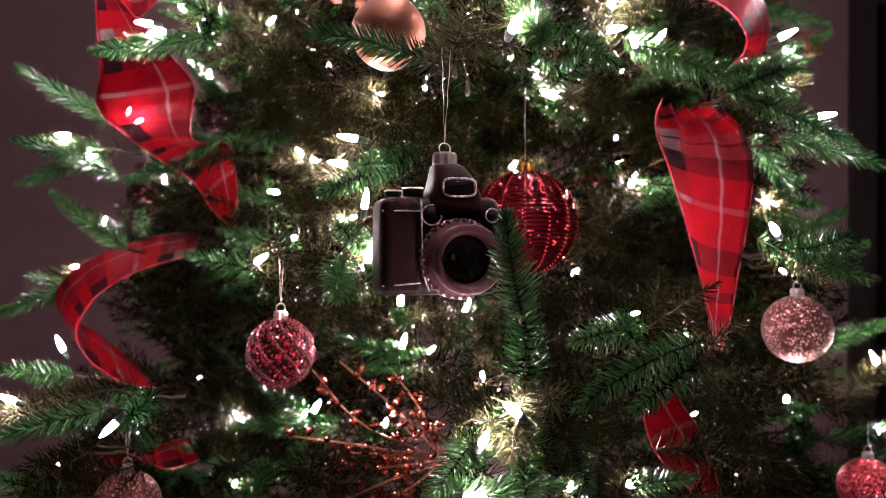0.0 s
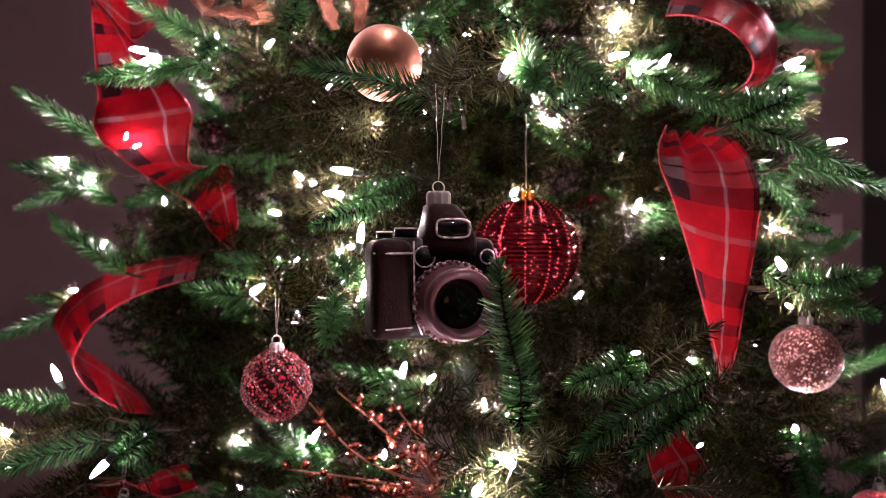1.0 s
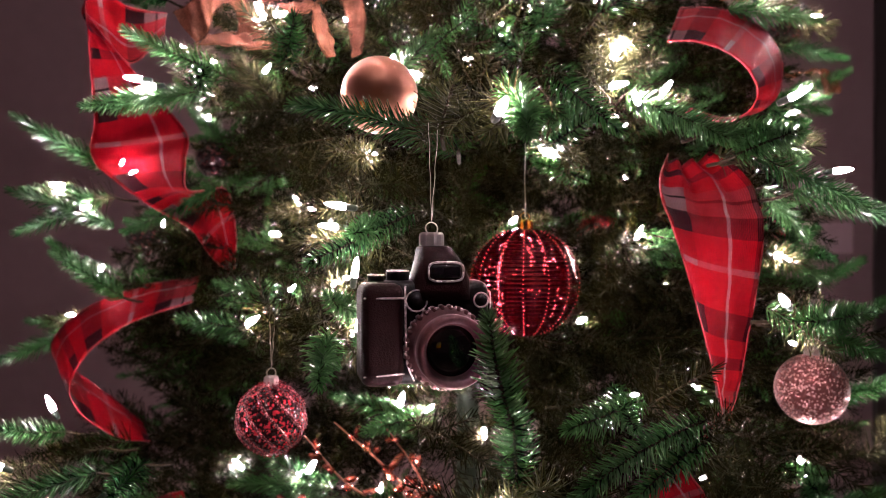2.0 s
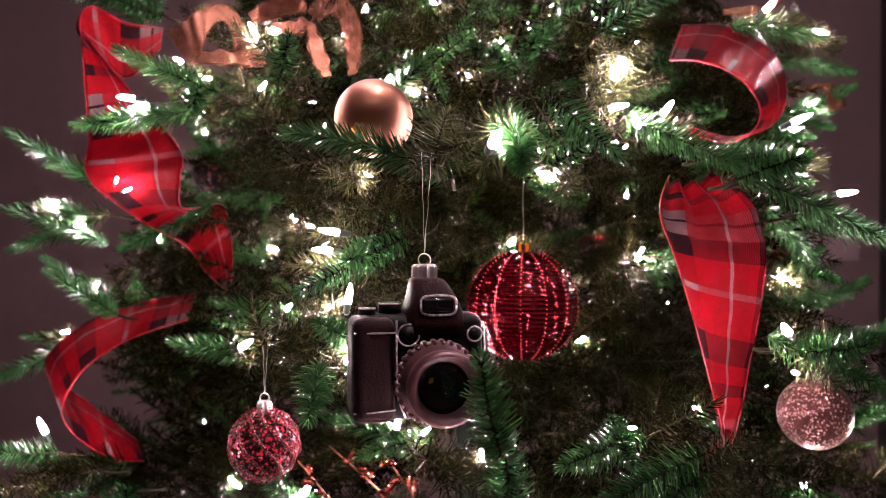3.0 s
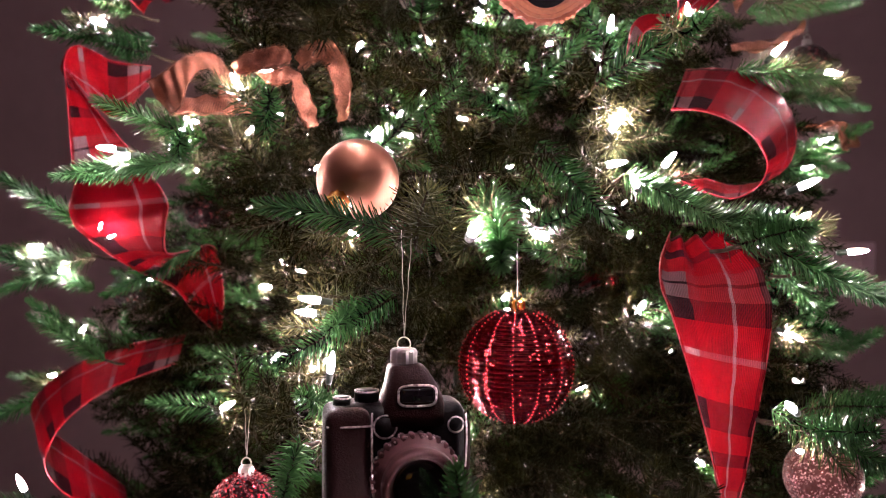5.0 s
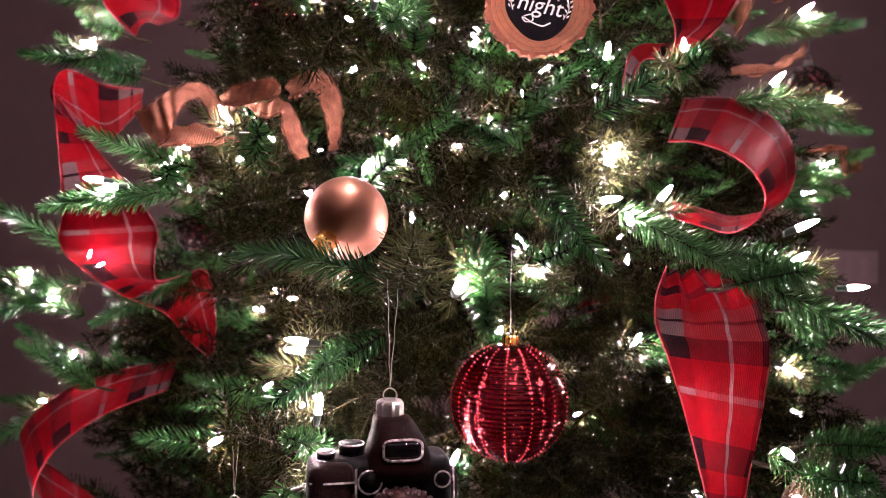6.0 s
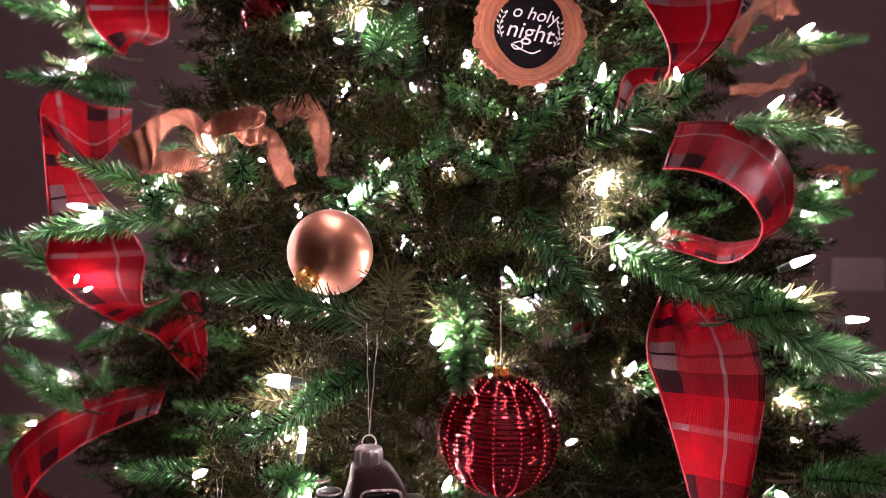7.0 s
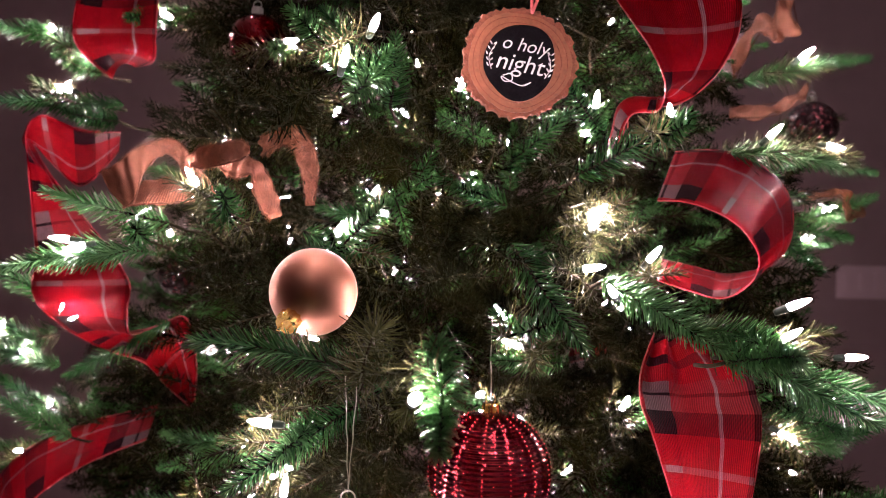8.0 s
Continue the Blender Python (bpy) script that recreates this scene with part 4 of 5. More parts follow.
part("grip_seam", tube(spline([(-0.019, -0.0262, 0.071), (-0.019, -0.0275, 0.05), (-0.018, -0.0275, 0.02), (-0.012, -0.021, 0.004)], 14), 0.0007, 0.0007, 6), M_GLITSIL, co)
part("grip_seam", tube(spline([(-0.0475, -0.0235, 0.0625), (-0.034, -0.0262, 0.0625), (-0.0195, -0.0255, 0.0625)], 8), 0.0007, 0.0007, 6), M_GLITSIL, co)
part("grip_seam", tube(spline([(-0.0475, -0.0235, 0.008), (-0.034, -0.0262, 0.009), (-0.0195, -0.0255, 0.010)], 8), 0.0006, 0.0006, 6), M_GLITSIL, co)
part("side_seam", tube(spline([(0.0455, -0.0125, 0.066), (0.0462, -0.0135, 0.05), (0.0455, -0.0125, 0.03)], 8), 0.0006, 0.0006, 6), M_GLITSIL, co)
for x, y, r, h in ((-0.020, 0.0, 0.0085, 0.008), (-0.037, -0.008, 0.006, 0.005)):
    bm = lathe([(0, 0), (r, 0), (r, h * 0.7), (r * 0.85, h), (0, h)], 22, Matrix.Translation((x, y, 0.0735)))
    for v in bm.verts:
        k = round(math.atan2(v.co.y - y, v.co.x - x) / (2 * math.pi) * 22)
        if k % 2:
            v.co.x, v.co.y = x + (v.co.x - x) * 0.9, y + (v.co.y - y) * 0.9
    part("dial", bm, M_CAMBODY, co)
    part("dial_trim", tube([Vector((x + r * 0.93 * math.cos(k * 0.2856), y + r * 0.93 * math.sin(k * 0.2856), 0.0735 + h * 0.9)) for k in range(23)], 0.0006, 0.0006, 5), M_GLITSIL, co)
front = Matrix.Translation((0.010, -0.016, 0.0275)) @ Matrix.Rotation(radians(90), 4, "X")
lens = part("lens_barrel", lathe([(0, 0), (0.0275, 0), (0.0285, 0.004), (0.0285, 0.012), (0.0245, 0.0145), (0.0235, 0.022), (0.0250, 0.026), (0.0252, 0.036), (0.0242, 0.0385), (0.0225, 0.0388), (0.0195, 0.035), (0.0175, 0.028), (0, 0.028)], 48, front), M_CAMRING, co, "dusty rose lens barrel")
tooth = mesh_of("ring_tooth", box(0.0042, 0.0034, 0.009, bevel=0.0008, seg=1), M_CAMRING)
for k in range(30):
    o = new("ring_tooth", tooth)
    o.parent = lens
    o.matrix_basis = front @ Matrix.Rotation(k * 2 * math.pi / 30, 4, "Z") @ Matrix.Translation((0.0280, 0, 0.0085))
dots = bmesh.new()
random.seed(3)
for k in range(70):
    a = random.uniform(0, 6.283)
    m = front @ Matrix.Translation((0.0290 * math.cos(a), 0.0290 * math.sin(a), random.uniform(0.002, 0.016)))
    bmesh.ops.create_icosphere(dots, subdivisions=1, radius=random.uniform(0.0006, 0.0012), matrix=m)
part("glitter", dots, M_GLITSIL, lens)
part("lens_glass", lathe([(0.0174, 0.0285), (0.0145, 0.0300), (0.010, 0.0312), (0.005, 0.0318), (0, 0.032)], 40, front), M_CAMGLASS, lens)
hang_cap(co, (0.005, 0.0, 0.1000), M_SILVER, 0.0086, 0.0085)
hang_thread(co, (0.005, 0.0, 0.1165), 0.072, 0.004, M_THREAD)

# Ribbed red bauble with rows of glitter dots.
RB = 0.0555
rb = thing("ribbed_bauble", (0.087, 0.832, 1.2275), "large shiny red bauble with rows of glitter dots", "bauble")
bm = bmesh.new()
prof = []
for k in range(241):
    th = math.pi * k / 240
    prof.append((RB * math.sin(th) * (1 + 0.010 * math.cos(k * math.pi / 3)), -RB * math.cos(th)))
prof[0], prof[-1] = (0, -RB), (0, RB)
part("ball", lathe(prof, 72), M_REDBALL, rb)
dotm = bmesh.new()
for j in range(14):
    az = j * 2 * math.pi / 14 + 0.12
    for k in range(5, 36):
        th = math.pi * k / 40
        r = RB * 1.010
        p = Vector((r * math.sin(th) * math.cos(az), r * math.sin(th) * math.sin(az), r * math.cos(th)))
        bmesh.ops.create_icosphere(dotm, subdivisions=1, radius=0.00095, matrix=Matrix.Translation(p))
part("glitter", dotm, M_REDDOT, rb)
hang_cap(rb, (0, 0, RB - 0.001), M_GOLD, 0.0075, 0.009)
part("thread", tube([Vector((0.0004 * math.sin(k), 0, RB + 0.011 + 0.0085 * k)) for k in range(10)], 0.0004, 0.0004, 5), M_THREAD, rb)

# Satin bronze ball, lying on a sprig with its cap to the front.
bz = thing("bronze_bauble", (-0.050, 0.715, 1.397), "satin bronze ball resting on a sprig", "bauble", turn=(122, 0, -21))
part("ball", sphere(0.0338), M_BRONZE, bz)
hang_cap(bz, (0, 0, 0.0328), M_GOLD, 0.0085, 0.010)

# Rose glitter ball.
pk = thing("glitter_bauble", (0.407, 0.900, 1.107), "rose gold glitter ball with silver cap", "bauble")
part("ball", sphere(0.0385), M_PINKGLIT, pk)
hang_cap(pk, (0, 0, 0.0375), M_SILVER, 0.007, 0.009)
hang_thread(pk, (0, 0, 0.055), 0.04, 0.002, M_THREAD)

# Small red ball with glitter swirls.
sw = thing("swirl_bauble", (-0.163, 0.785, 1.096), "small red ball with glitter swirls", "bauble")
part("ball", sphere(0.0335), M_MAROON, sw)
for j in range(10):
    pts, beads = [], bmesh.new()
    for k in range(2, 30):
        th, az = math.pi * k / 31, j * 2 * math.pi / 10 + k * 0.085
        p = Vector((0.0337 * math.sin(th) * math.cos(az), 0.0337 * math.sin(th) * math.sin(az), 0.0337 * math.cos(th)))
        pts.append(p)
        for q in (-1, 1):
            bmesh.ops.create_icosphere(beads, subdivisions=1, radius=random.uniform(0.0006, 0.0011), matrix=Matrix.Translation(p * 1.01 + Vector((0, 0, q * random.uniform(0.001, 0.003)))))
    part("glitter_swirl", tube(pts, 0.0016, 0.0016, 6), M_SWIRL, sw)
    part("glitter", beads, M_REDDOT, sw)
hang_cap(sw, (0, 0, 0.0325), M_SILVER, 0.0065, 0.009)
hang_thread(sw, (0, 0, 0.048), 0.05, 0.002, M_THREAD)


def plain_bauble(name, at, r, material, label, cap=M_SILVER):
    ob = thing(name, at, label, "bauble")
    part("ball", sphere(r, 36, 20), material, ob)
    hang_cap(ob, (0, 0, r - 0.001), cap, 0.006, 0.008)
    hang_thread(ob, (0, 0, r + 0.013), 0.03, 0.0015, M_THREAD)


plain_bauble("glitter_bauble", (-0.319, 1.12, 1.388), 0.033, M_DARKGLIT, "burgundy glitter ball coloured dark for the shade of the tree")
plain_bauble("dark_bauble", (-0.422, 1.120, 1.276), 0.028, M_DARKGLIT, "burgundy ball coloured dark for shade deep among branches")
plain_bauble("red_glitter_bauble", (0.505, 0.930, 0.916), 0.034, M_REDGLIT, "red glitter ball low on the tree")
plain_bauble("pink_bauble", (-0.347, 0.860, 0.919), 0.036, M_PINKGLIT, "rose glitter ball beside a plaid ribbon")
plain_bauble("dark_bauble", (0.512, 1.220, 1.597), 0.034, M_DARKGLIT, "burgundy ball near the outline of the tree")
plain_bauble("dark_bauble", (-0.180, 0.980, 1.654), 0.031, M_REDBALL, "dark red glossy ball in shade")

# Wood slice with lettering.
ws = thing("wood_slice", (0.106, 0.775, 1.586), "round wood slice ornament with chalkboard lettering", "ornament", turn=(0, 9, 9))


def disc(r, wob, seed, y0, y1, n=90, rough=0.0):
    """A thick uneven disc facing -y."""
    random.seed(seed)
    bm = bmesh.new()
    ph = [random.uniform(0, 6.28) for _ in range(4)]
    rs = [r * (1 + wob * (0.5 * math.sin(2 * a + ph[0]) + 0.4 * math.sin(3 * a + ph[1]) + 0.2 * math.sin(5 * a + ph[2])) + rough * random.uniform(-1, 1)) for a in [2 * math.pi * k / n for k in range(n)]]
    front = [bm.verts.new((rs[k] * math.cos(2 * math.pi * k / n), y0, rs[k] * math.sin(2 * math.pi * k / n))) for k in range(n)]
    back = [bm.verts.new((v.co.x, y1, v.co.z)) for v in front]
    bm.faces.new(front)
    bm.faces.new(back[::-1])
    for k in range(n):
        j = (k + 1) % n
        bm.faces.new((front[j], front[k], back[k], back[j]))
    bmesh.ops.recalc_face_normals(bm, faces=bm.faces)
    return bm


part("bark", disc(0.0465, 0.06, 4, -0.003, 0.006, 130, 0.04), M_BARK, ws, "rough reddish bark rim", smooth=False)
part("slice", disc(0.0420, 0.06, 4, -0.0042, 0.004, 90, 0.012), M_WOOD, ws, "sanded wood face", smooth=False)
for rr in (0.0385, 0.0335):
    outline = disc(rr, 0.05, 4, 0, 1)
    line = [Vector((v.co.x, -0.0042, v.co.z)) for v in outline.verts][:90]
    outline.free()
    part("growth_ring", tube(line, 0.00045, 0.00045, 4), M_BARK, ws)
part("chalkboard", disc(0.0305, 0.07, 6, -0.0052, -0.0040), M_CHALK, ws, "black painted panel", smooth=False)


def lettering(text, size, at, shear, parent):
    cu = bpy.data.curves.new("lettering", "FONT")
    cu.body, cu.size, cu.shear, cu.align_x, cu.align_y, cu.extrude, cu.offset = text, size, shear, "CENTER", "CENTER", 0.0002, -0.00008
    tmp = new("tmp", cu)
    bpy.context.view_layer.update()
    me = bpy.data.meshes.new_from_object(tmp)
    bpy.data.objects.remove(tmp)
    me.materials.clear()
    me.materials.append(M_INK)
    ob = new("lettering", me)
    ob.parent = parent
    ob.matrix_basis = Matrix.Translation(at) @ Matrix.Rotation(radians(90), 4, "X")


lettering("o holy", 0.0155, (0.002, -0.0055, 0.0135), 0.25, ws)
lettering("night", 0.0205, (0.0, -0.0055, -0.002), 0.2, ws)
part("flourish", tube(spline([(-0.012, -0.0055, -0.0135), (-0.006, -0.0055, -0.011), (-0.004, -0.0055, -0.016), (-0.010, -0.0055, -0.018), (-0.013, -0.0055, -0.0145), (-0.004, -0.0055, -0.0175), (0.005, -0.0055, -0.019), (0.012, -0.0055, -0.015)], 40), 0.0005, 0.0005, 5), M_INK, ws)
for s in (-1, 1):
    part("leaf_sprig", tube(spline([(s * 0.0225, -0.0055, -0.010), (s * 0.026, -0.0055, 0.0), (s * 0.0215, -0.0055, 0.012)], 10), 0.0004, 0.0004, 4), M_INK, ws)
    for k in range(5):
        z = -0.008 + k * 0.0045
        x = s * (0.0245 + 0.001 * (2 - abs(k - 2)))
        for q in (-1, 1):
            bm = bmesh.new()
            bmesh.ops.create_icosphere(bm, subdivisions=1, radius=1, matrix=Matrix.Translation((x + q * 0.0017, -0.0055, z + 0.0012)) @ Matrix.Rotation(q * 0.7, 4, "Y") @ Matrix.Diagonal((0.0007, 0.0003, 0.0019, 1)))
            part("leaf", bm, M_INK, ws)
part("twine", tube(spline([(0.003, -0.006, 0.041), (0.001, -0.004, 0.055), (0.004, 0.004, 0.075), (0.012, 0.03, 0.095)], 16), 0.0013, 0.0013, 6), M_TWINE, ws, "red and white twine")
part("twine", tube(spline([(0.003, -0.006, 0.041), (0.006, -0.003, 0.055), (0.008, 0.006, 0.075), (0.014, 0.03, 0.095)], 16), 0.0013, 0.0013, 6), M_TWINE, ws, "red and white twine")

# Copper berry spray.
bs = thing("berry_spray", (0.003, 0.840, 0.972), "copper glitter berry spray tucked into the branches", "berry spray")
random.seed(8)


def berries(tip, mid, n):
    o = Vector(bs.location)
    pts = spline([Vector((0, 0, 0)), Vector(mid) - o, Vector(tip) - o], 16)
    part("stem", tube(pts, 0.0016, 0.0008, 5), M_COPSTEM, bs)
    for k in range(n):
        u = 0.3 + 0.7 * k / n
        p = pts[min(15, int(u * 15))]
        d = Vector([random.gauss(0, 1) for _ in range(3)]).normalized()
        e = p + d * random.uniform(0.006, 0.014)
        bm = tube([p, p.lerp(e, 0.6) + Vector((0, 0, 0.001)), e], 0.0006, 0.0005, 4)
        bmesh.ops.create_icosphere(bm, subdivisions=2, radius=1, matrix=aim(e, e + d) @ Matrix.Diagonal((random.uniform(0.005, 0.009), 0.0042, 0.0042, 1)))
        part("bud", bm, M_COPPER, bs)


berries((-0.134, 0.800, 1.076), (-0.085, 0.820, 1.016), 10)
berries((-0.114, 0.860, 1.076), (-0.058, 0.850, 1.031), 10)
berries((-0.066, 0.880, 1.073), (-0.027, 0.860, 1.026), 7)
berries((-0.161, 0.800, 1.009), (-0.085, 0.820, 0.993), 11)
berries((-0.151, 0.790, 0.978), (-0.080, 0.820, 0.969), 11)
berries((-0.104, 0.780, 0.946), (-0.055, 0.810, 0.960), 9)
berries((-0.035, 0.820, 1.028), (-0.015, 0.830, 0.999), 7)
berries((-0.072, 0.800, 0.934), (-0.032, 0.820, 0.951), 7)
berries((-0.106, 0.840, 0.981), (-0.051, 0.840, 0.978), 7)


# ---- the string of lights ----
bulb_mesh = mesh_of("bulb", lathe([(0, 0.0), (0.0022, 0.0), (0.0028, 0.003), (0.0029, 0.007), (0.0024, 0.012), (0.0014, 0.0165), (0.0005, 0.0185), (0, 0.019)], 10), M_BULB)
socket_mesh = mesh_of("socket", lathe([(0, -0.009), (0.0022, -0.009), (0.0028, -0.007), (0.0031, -0.001), (0.0032, 0.001), (0.0028, 0.0012), (0, 0.0012)], 10), M_SOCKET)
random.seed(12)


def bulb(at, to=None, size=None, needles=True):
    """A miniature lit bulb in its socket, clipped to a sprig. to: the way that it points."""
    size = (size or (1.0 if to else 0.66)) * 1.0
    ob = new("fairy_light")
    tagged(ob, "small clear warm white bulb in green socket", "fairy light", "string of lights on the tree")
    d = Vector(to).normalized() if to else Vector((random.uniform(-1, 1), random.uniform(-0.8, 0.3), random.uniform(-0.3, 1))).normalized()
    ob.matrix_basis = Matrix.Translation(at) @ d.to_track_quat("Z", "Y").to_matrix().to_4x4() @ Matrix.Scale(size, 4)
    for nm, me in (("bulb", bulb_mesh), ("socket", socket_mesh)):
        o = new(nm, me)
        o.parent = ob
    if needles:
        p = Vector(at)
        out = Vector((p.x - AX, p.y - AY, 0)).normalized()
        way = (out + d * 0.8 + Vector((random.uniform(-0.6, 0.6), random.uniform(-0.3, 0.3), random.uniform(-0.5, 0.3)))).normalized()
        seat = p - d * 0.008 * size + d.orthogonal().normalized() * 0.004 + Vector((0, 0.006, -0.008))
        if random.random() < 0.6:
            twig(random.choice(PE_SHORT), seat - way * 0.045, seat + way * 0.04, 0.10)
        else:
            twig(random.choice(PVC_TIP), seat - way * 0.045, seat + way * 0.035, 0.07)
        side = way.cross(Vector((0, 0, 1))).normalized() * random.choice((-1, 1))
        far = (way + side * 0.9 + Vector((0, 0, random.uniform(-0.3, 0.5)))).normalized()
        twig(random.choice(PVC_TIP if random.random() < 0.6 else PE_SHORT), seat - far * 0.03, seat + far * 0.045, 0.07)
    return ob


bulb((-0.301, 0.815, 1.433), (-1, -0.2, 0.1), 1.0, False)
bulb((-0.292, 0.825, 1.428), (-0.8, -0.5, -0.2))
bulb((-0.265, 0.873, 1.452), (0.6, -0.4, 0.6))
bulb((-0.205, 0.92, 1.462))
bulb((-0.368, 0.915, 1.356), None, 0.45, False)
bulb((-0.358, 0.915, 1.347), None, 0.45, False)
bulb((-0.45, 0.95, 1.335), (-1, -0.1, 0.1))
bulb((-0.425, 0.937, 1.308))
bulb((-0.327, 1.0, 1.32))
bulb((-0.39, 1.10, 1.29))
bulb((-0.200, 1.213, 1.444))
bulb((-0.070, 0.775, 1.355))
bulb((-0.076, 0.698, 1.298), (-1, -0.2, 0.15), 1.0, False)
bulb((-0.175, 0.98, 1.315))
bulb((-0.165, 0.985, 1.310))
bulb((-0.0725, 0.717, 1.236), (0.15, -0.1, 1), 1.0, False)
bulb((-0.105, 0.80, 1.225))
bulb((-0.095, 0.81, 1.232))
bulb((-0.071, 0.730, 1.187), (0.2, -0.3, 1))
bulb((-0.078, 0.750, 1.180))
bulb((-0.194, 0.808, 1.185), (0.8, -0.4, 0.5), 1.0, False)
bulb((-0.195, 1.036, 1.132), (0.2, -0.3, 1))
bulb((-0.045, 0.82, 1.140), (0.1, -0.2, 1))
bulb((-0.048, 0.90, 1.085), (0.3, -0.3, 0.9))
bulb((-0.019, 0.900, 1.079))
bulb((-0.040, 1.000, 1.044), (0, -0.4, 1))
bulb((0.027, 1.000, 1.118), (0.4, -0.3, 1))
bulb((0.048, 0.963, 1.034), (0, -0.5, 0.8))
bulb((0.226, 1.263, 1.149), (0.5, -0.3, -0.8))
bulb((0.158, 0.654, 1.146), (0.4, -0.8, 0.2), 0.5)
bulb((0.306, 1.007, 1.091))
bulb((0.461, 1.190, 1.082))
bulb((-0.490, 1.09, 1.163))
bulb((-0.408, 0.843, 1.089), (-0.4, -0.1, 0.9), 1.0, False)
bulb((-0.425, 0.780, 1.047), (-0.9, -0.2, 0.4))
bulb((-0.272, 0.652, 1.057), (-0.7, -0.2, -0.7), 1.0, False)
bulb((-0.276, 1.096, 0.957))
bulb((-0.285, 1.10, 0.961))
bulb((-0.148, 0.892, 1.013), (0.5, -0.4, 0.8))
bulb((-0.152, 0.890, 1.008))
bulb((-0.270, 1.050, 0.907))
bulb((-0.280, 1.050, 0.881))
bulb((-0.062, 0.835, 1.010), (0.2, -0.4, 0.9), 0.6)
bulb((0.052, 0.540, 1.086), (-0.5, -0.6, 0.5), 1.1, False)
bulb((0.027, 0.560, 1.060), (0.2, -0.6, 0.6), 1.0, False)
bulb((0.178, 0.750, 0.976), (-0.2, -0.9, -0.2))
bulb((0.411, 1.123, 0.898))
bulb((0.527, 0.950, 1.059), (-0.5, -0.1, 0.9))
bulb((0.526, 0.950, 0.978), (0.9, -0.2, 0.1))
bulb((0.047, 0.542, 1.352), (0.2, -0.8, 0.3), 1.1, False)
bulb((0.097, 0.775, 1.371), (-0.4, -0.5, 0.8))
bulb((0.112, 0.778, 1.350), (-0.8, -0.4, 0.3))
bulb((0.245, 1.115, 1.351))
bulb((0.263, 1.150, 1.328), (-0.9, -0.3, 0.1))
bulb((0.255, 1.145, 1.325), (0.5, -0.8, 0.2))
bulb((0.368, 0.904, 1.255), (0.6, -0.5, -0.3))
bulb((0.492, 1.127, 1.478), (0.9, -0.2, 0.45))
bulb((0.465, 1.123, 1.445), (0.9, -0.3, 0.15))
bulb((0.186, 0.758, 1.396), (-0.4, -0.8, 0.5), 1.0, False)
bulb((0.172, 0.815, 1.451), (0.5, -0.5, 0.8), 1.1, False)
bulb((0.182, 0.835, 1.462), (0.2, -0.8, 0.5), 1.0, False)
bulb((0.397, 0.831, 1.340), (0.95, -0.3, 0.1), 1.0, False)
bulb((0.304, 0.712, 1.214), (-0.5, -0.6, 0.4), 1.1, False)
bulb((0.314, 0.720, 1.179), (-0.6, -0.6, 0.2), 0.6, False)
bulb((0.410, 0.935, 1.017), (-0.3, -0.8, 0.5))
bulb((0.162, 0.777, 1.416), (0.95, -0.2, 0.15), 1.0, False)
bulb((0.350, 0.902, 1.541), (0.7, -0.1, 0.7))
bulb((0.445, 1.001, 1.546), (0.95, -0.2, -0.2))
bulb((0.305, 0.715, 1.392), (0.85, -0.2, 0.4), 1.0, False)
bulb((0.314, 0.750, 1.363), (0.8, -0.2, 0.6))
bulb((0.407, 0.982, 1.635), (0.75, -0.2, 0.6))
bulb((0.499, 1.215, 1.611))
bulb((0.064, 0.869, 1.501))
bulb((0.067, 0.882, 1.493))
bulb((-0.166, 0.776, 1.481), (-0.5, -0.4, 0.9))
bulb((-0.279, 0.931, 1.480), (0.9, -0.3, -0.2))
bulb((-0.425, 0.999, 1.671))
bulb((-0.196, 0.93, 1.53), (0.9, -0.3, 0.1))
bulb((-0.392, 0.980, 1.599), (-0.9, -0.2, 0.3))
bulb((-0.409, 0.990, 1.603))
bulb((-0.298, 1.000, 1.692), (0.8, -0.3, -0.4))
bulb((-0.186, 1.147, 1.489))
bulb((-0.005, 0.701, 1.595), (0.4, -0.8, 0.4), 1.0, False)
bulb((-0.025, 0.692, 1.566), (0.3, -0.6, 0.6), 1.0, False)
bulb((-0.105, 1.043, 1.579), (0.4, -0.6, 0.6))
bulb((-0.029, 1.024, 1.525), (0.8, -0.6, 0.1), 0.8)
bulb((-0.026, 0.951, 1.464), (-0.9, -0.4, 0.2))
bulb((-0.053, 0.812, 1.440), (0.4, -0.5, 0.6))
bulb((-0.043, 0.825, 1.437))
bulb((0.045, 0.997, 1.605), (0.3, -0.8, 0.4))
bulb((0.050, 1.0, 1.615))
bulb((0.188, 0.933, 1.574), (0.1, -0.4, 0.9))
bulb((0.217, 0.910, 1.271), (0.3, -0.5, 0.8))
bulb((0.229, 0.851, 1.421), (0.5, -0.4, 0.7))
bulb((-0.442, 1.022, 1.230))
bulb((-0.473, 1.020, 1.176))
bulb((-0.24, 1.15, 1.28), None, 0.9)
bulb((-0.33, 1.40, 1.2))
bulb((-0.183, 0.95, 1.21))
bulb((-0.093, 0.760, 1.282), (-1, -0.3, 0.1))
bulb((-0.022, 0.981, 1.396), (0.1, -0.5, 1))
bulb((0.075, 0.87, 1.289), None, 0.8)
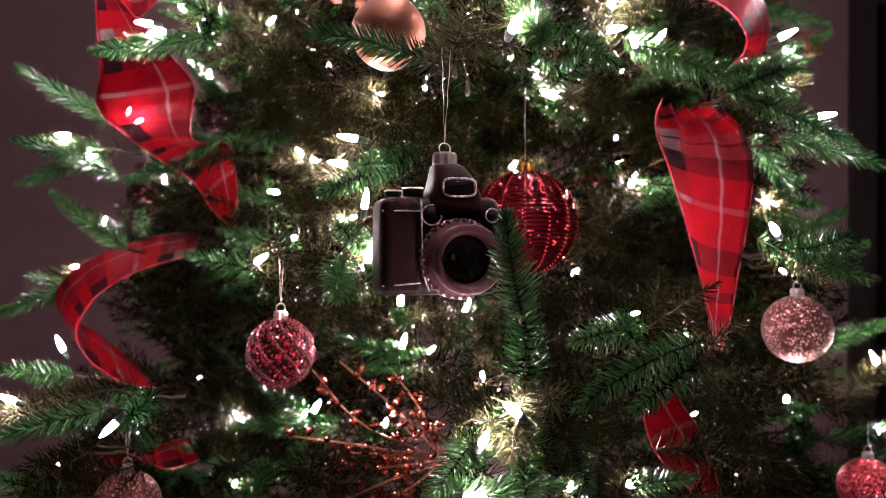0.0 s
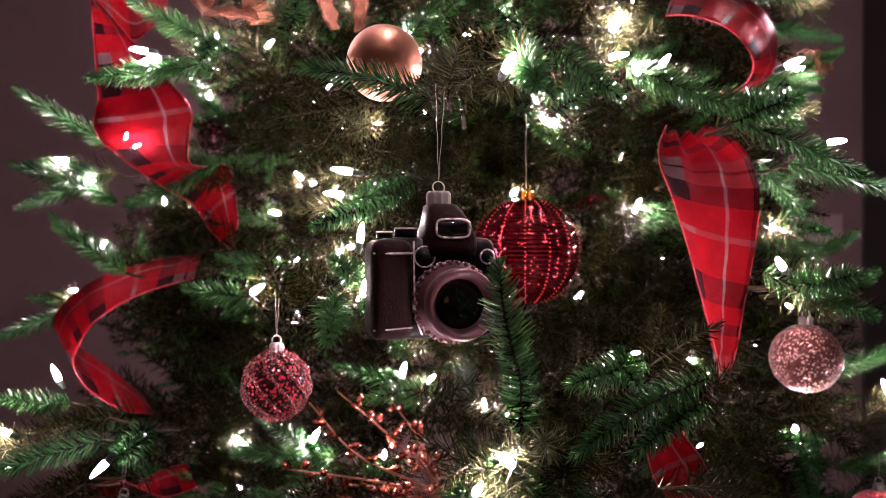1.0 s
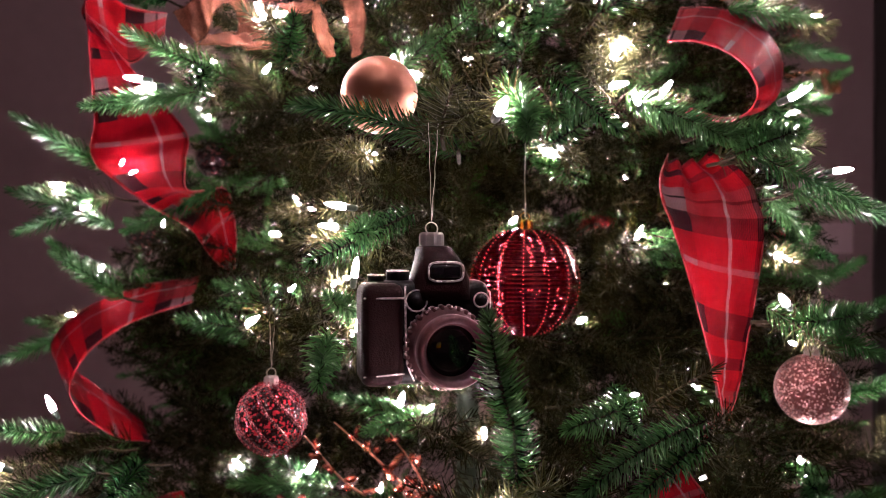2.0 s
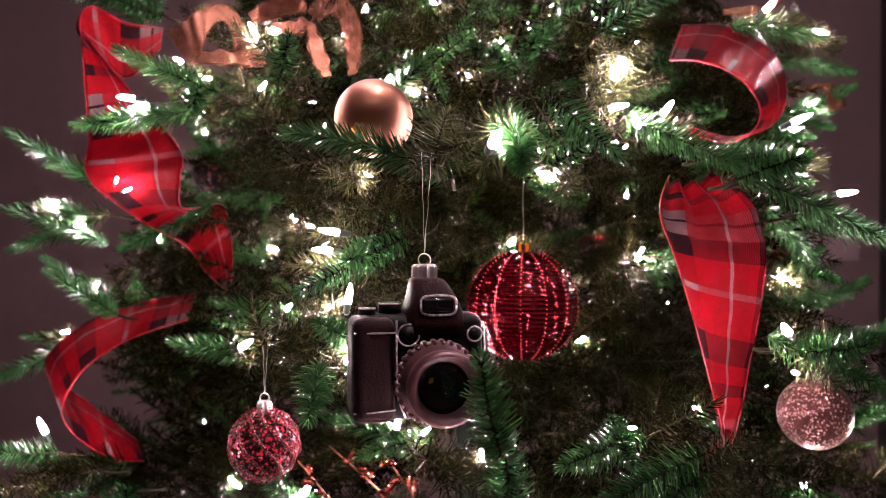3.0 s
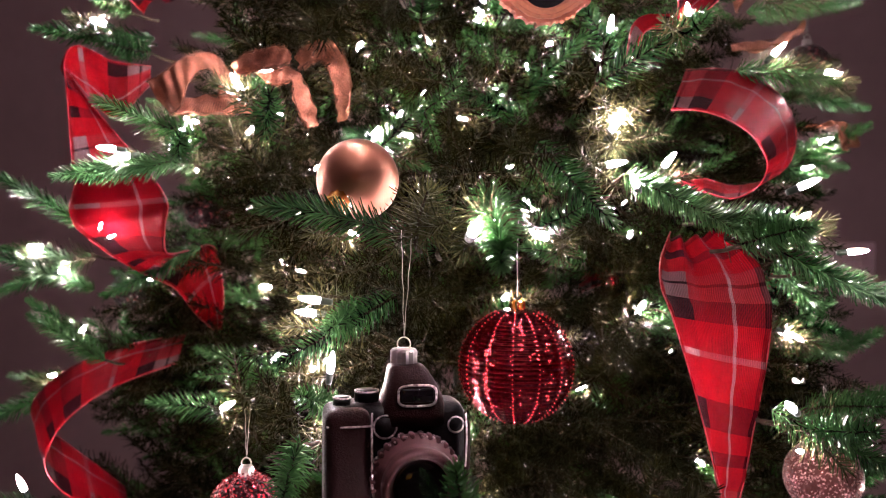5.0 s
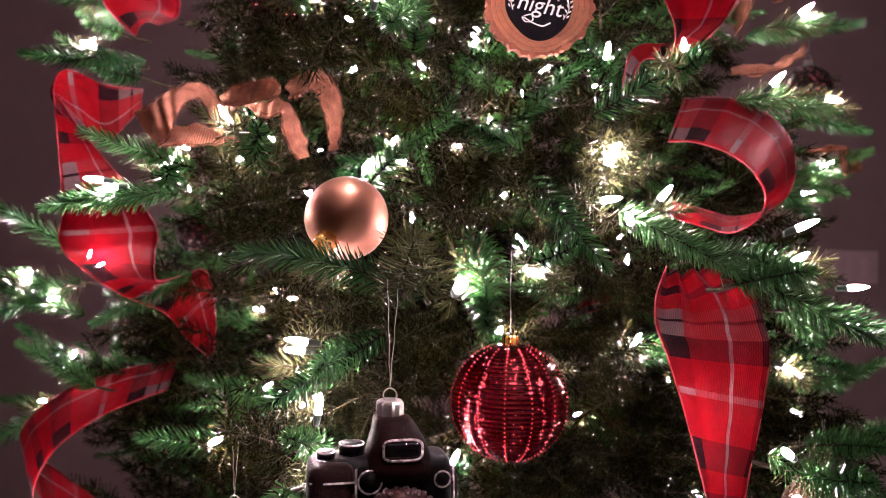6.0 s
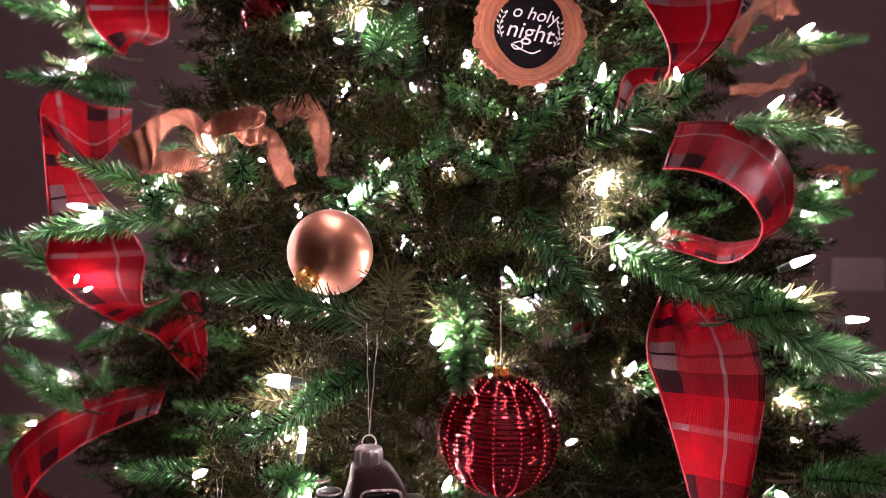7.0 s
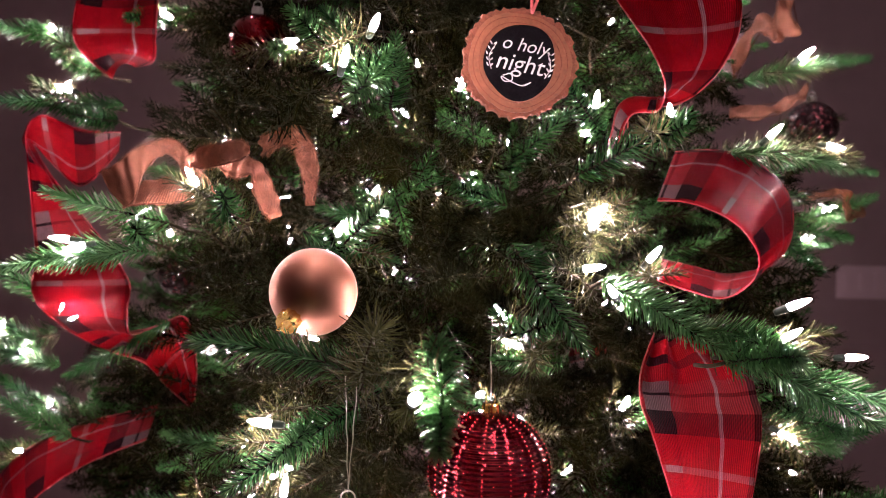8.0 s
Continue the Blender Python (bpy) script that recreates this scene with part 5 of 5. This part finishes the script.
bulb((0.118, 0.916, 1.255), (-0.4, -0.8, 0.4))
bulb((0.182, 1.05, 1.17), None, 0.9)
bulb((-0.128, 0.904, 1.636), None, 0.8)
bulb((0.127, 1.051, 1.588), (0.5, -0.8, 0.1))
bulb((0.224, 0.740, 1.538), (-0.3, -0.7, 0.6), 0.7)
bulb((-0.322, 1.084, 1.433))
bulb((0.402, 1.100, 0.905), None, 0.7)
bulb((0.112, 0.700, 0.984), (0, -0.7, 0.7))
bulb((0.015, 0.580, 1.017), (0.9, -0.5, 0.1))
bulb((-0.244, 1.100, 1.601), None, 0.6)
bulb((-0.043, 0.950, 1.484), None, 0.6)
bulb((0.024, 0.950, 1.485), None, 0.6)
bulb((-0.002, 1.000, 1.630), None, 0.6)
bulb((-0.112, 0.980, 1.535), None, 0.6)
bulb((0.162, 1.000, 1.642), None, 0.6)
bulb((0.101, 0.950, 1.536), None, 0.6)
bulb((-0.009, 0.960, 1.570), None, 0.6)
bulb((0.079, 0.950, 1.429), None, 0.5)


# Lights round the sides and the back of the tree.
random.seed(31)
for k in range(44):
    z = random.uniform(0.5, 2.4)
    a = random.uniform(-0.25, math.pi + 0.25)
    r = reach(z) - random.uniform(0.0, 0.08)
    bulb((AX + r * math.cos(a), AY + r * math.sin(a), z), (math.cos(a), math.sin(a), 0.6), 0.8, False)
for k in range(44):
    z = random.choice((random.uniform(0.45, 0.86), random.uniform(1.78, 2.4), random.uniform(1.78, 2.4)))
    a = random.uniform(math.pi, 2 * math.pi)
    r = reach(z) - random.uniform(0.0, 0.08)
    bulb((AX + r * math.cos(a), AY + r * math.sin(a), z), (math.cos(a), math.sin(a), 0.6), 0.8, False)

# Small bulbs deep among the needles, for far bulbs and glints off foil.
random.seed(77)
for k in range(36):
    z = random.uniform(0.85, 1.8)
    a = random.uniform(math.pi * 1.12, math.pi * 1.88)
    r = reach(z) - random.uniform(0.12, 0.34)
    p = Vector((AX + r * math.cos(a), AY + r * math.sin(a), z))
    if clear_of(p):
        bulb(p, None, random.uniform(0.28, 0.5), False)
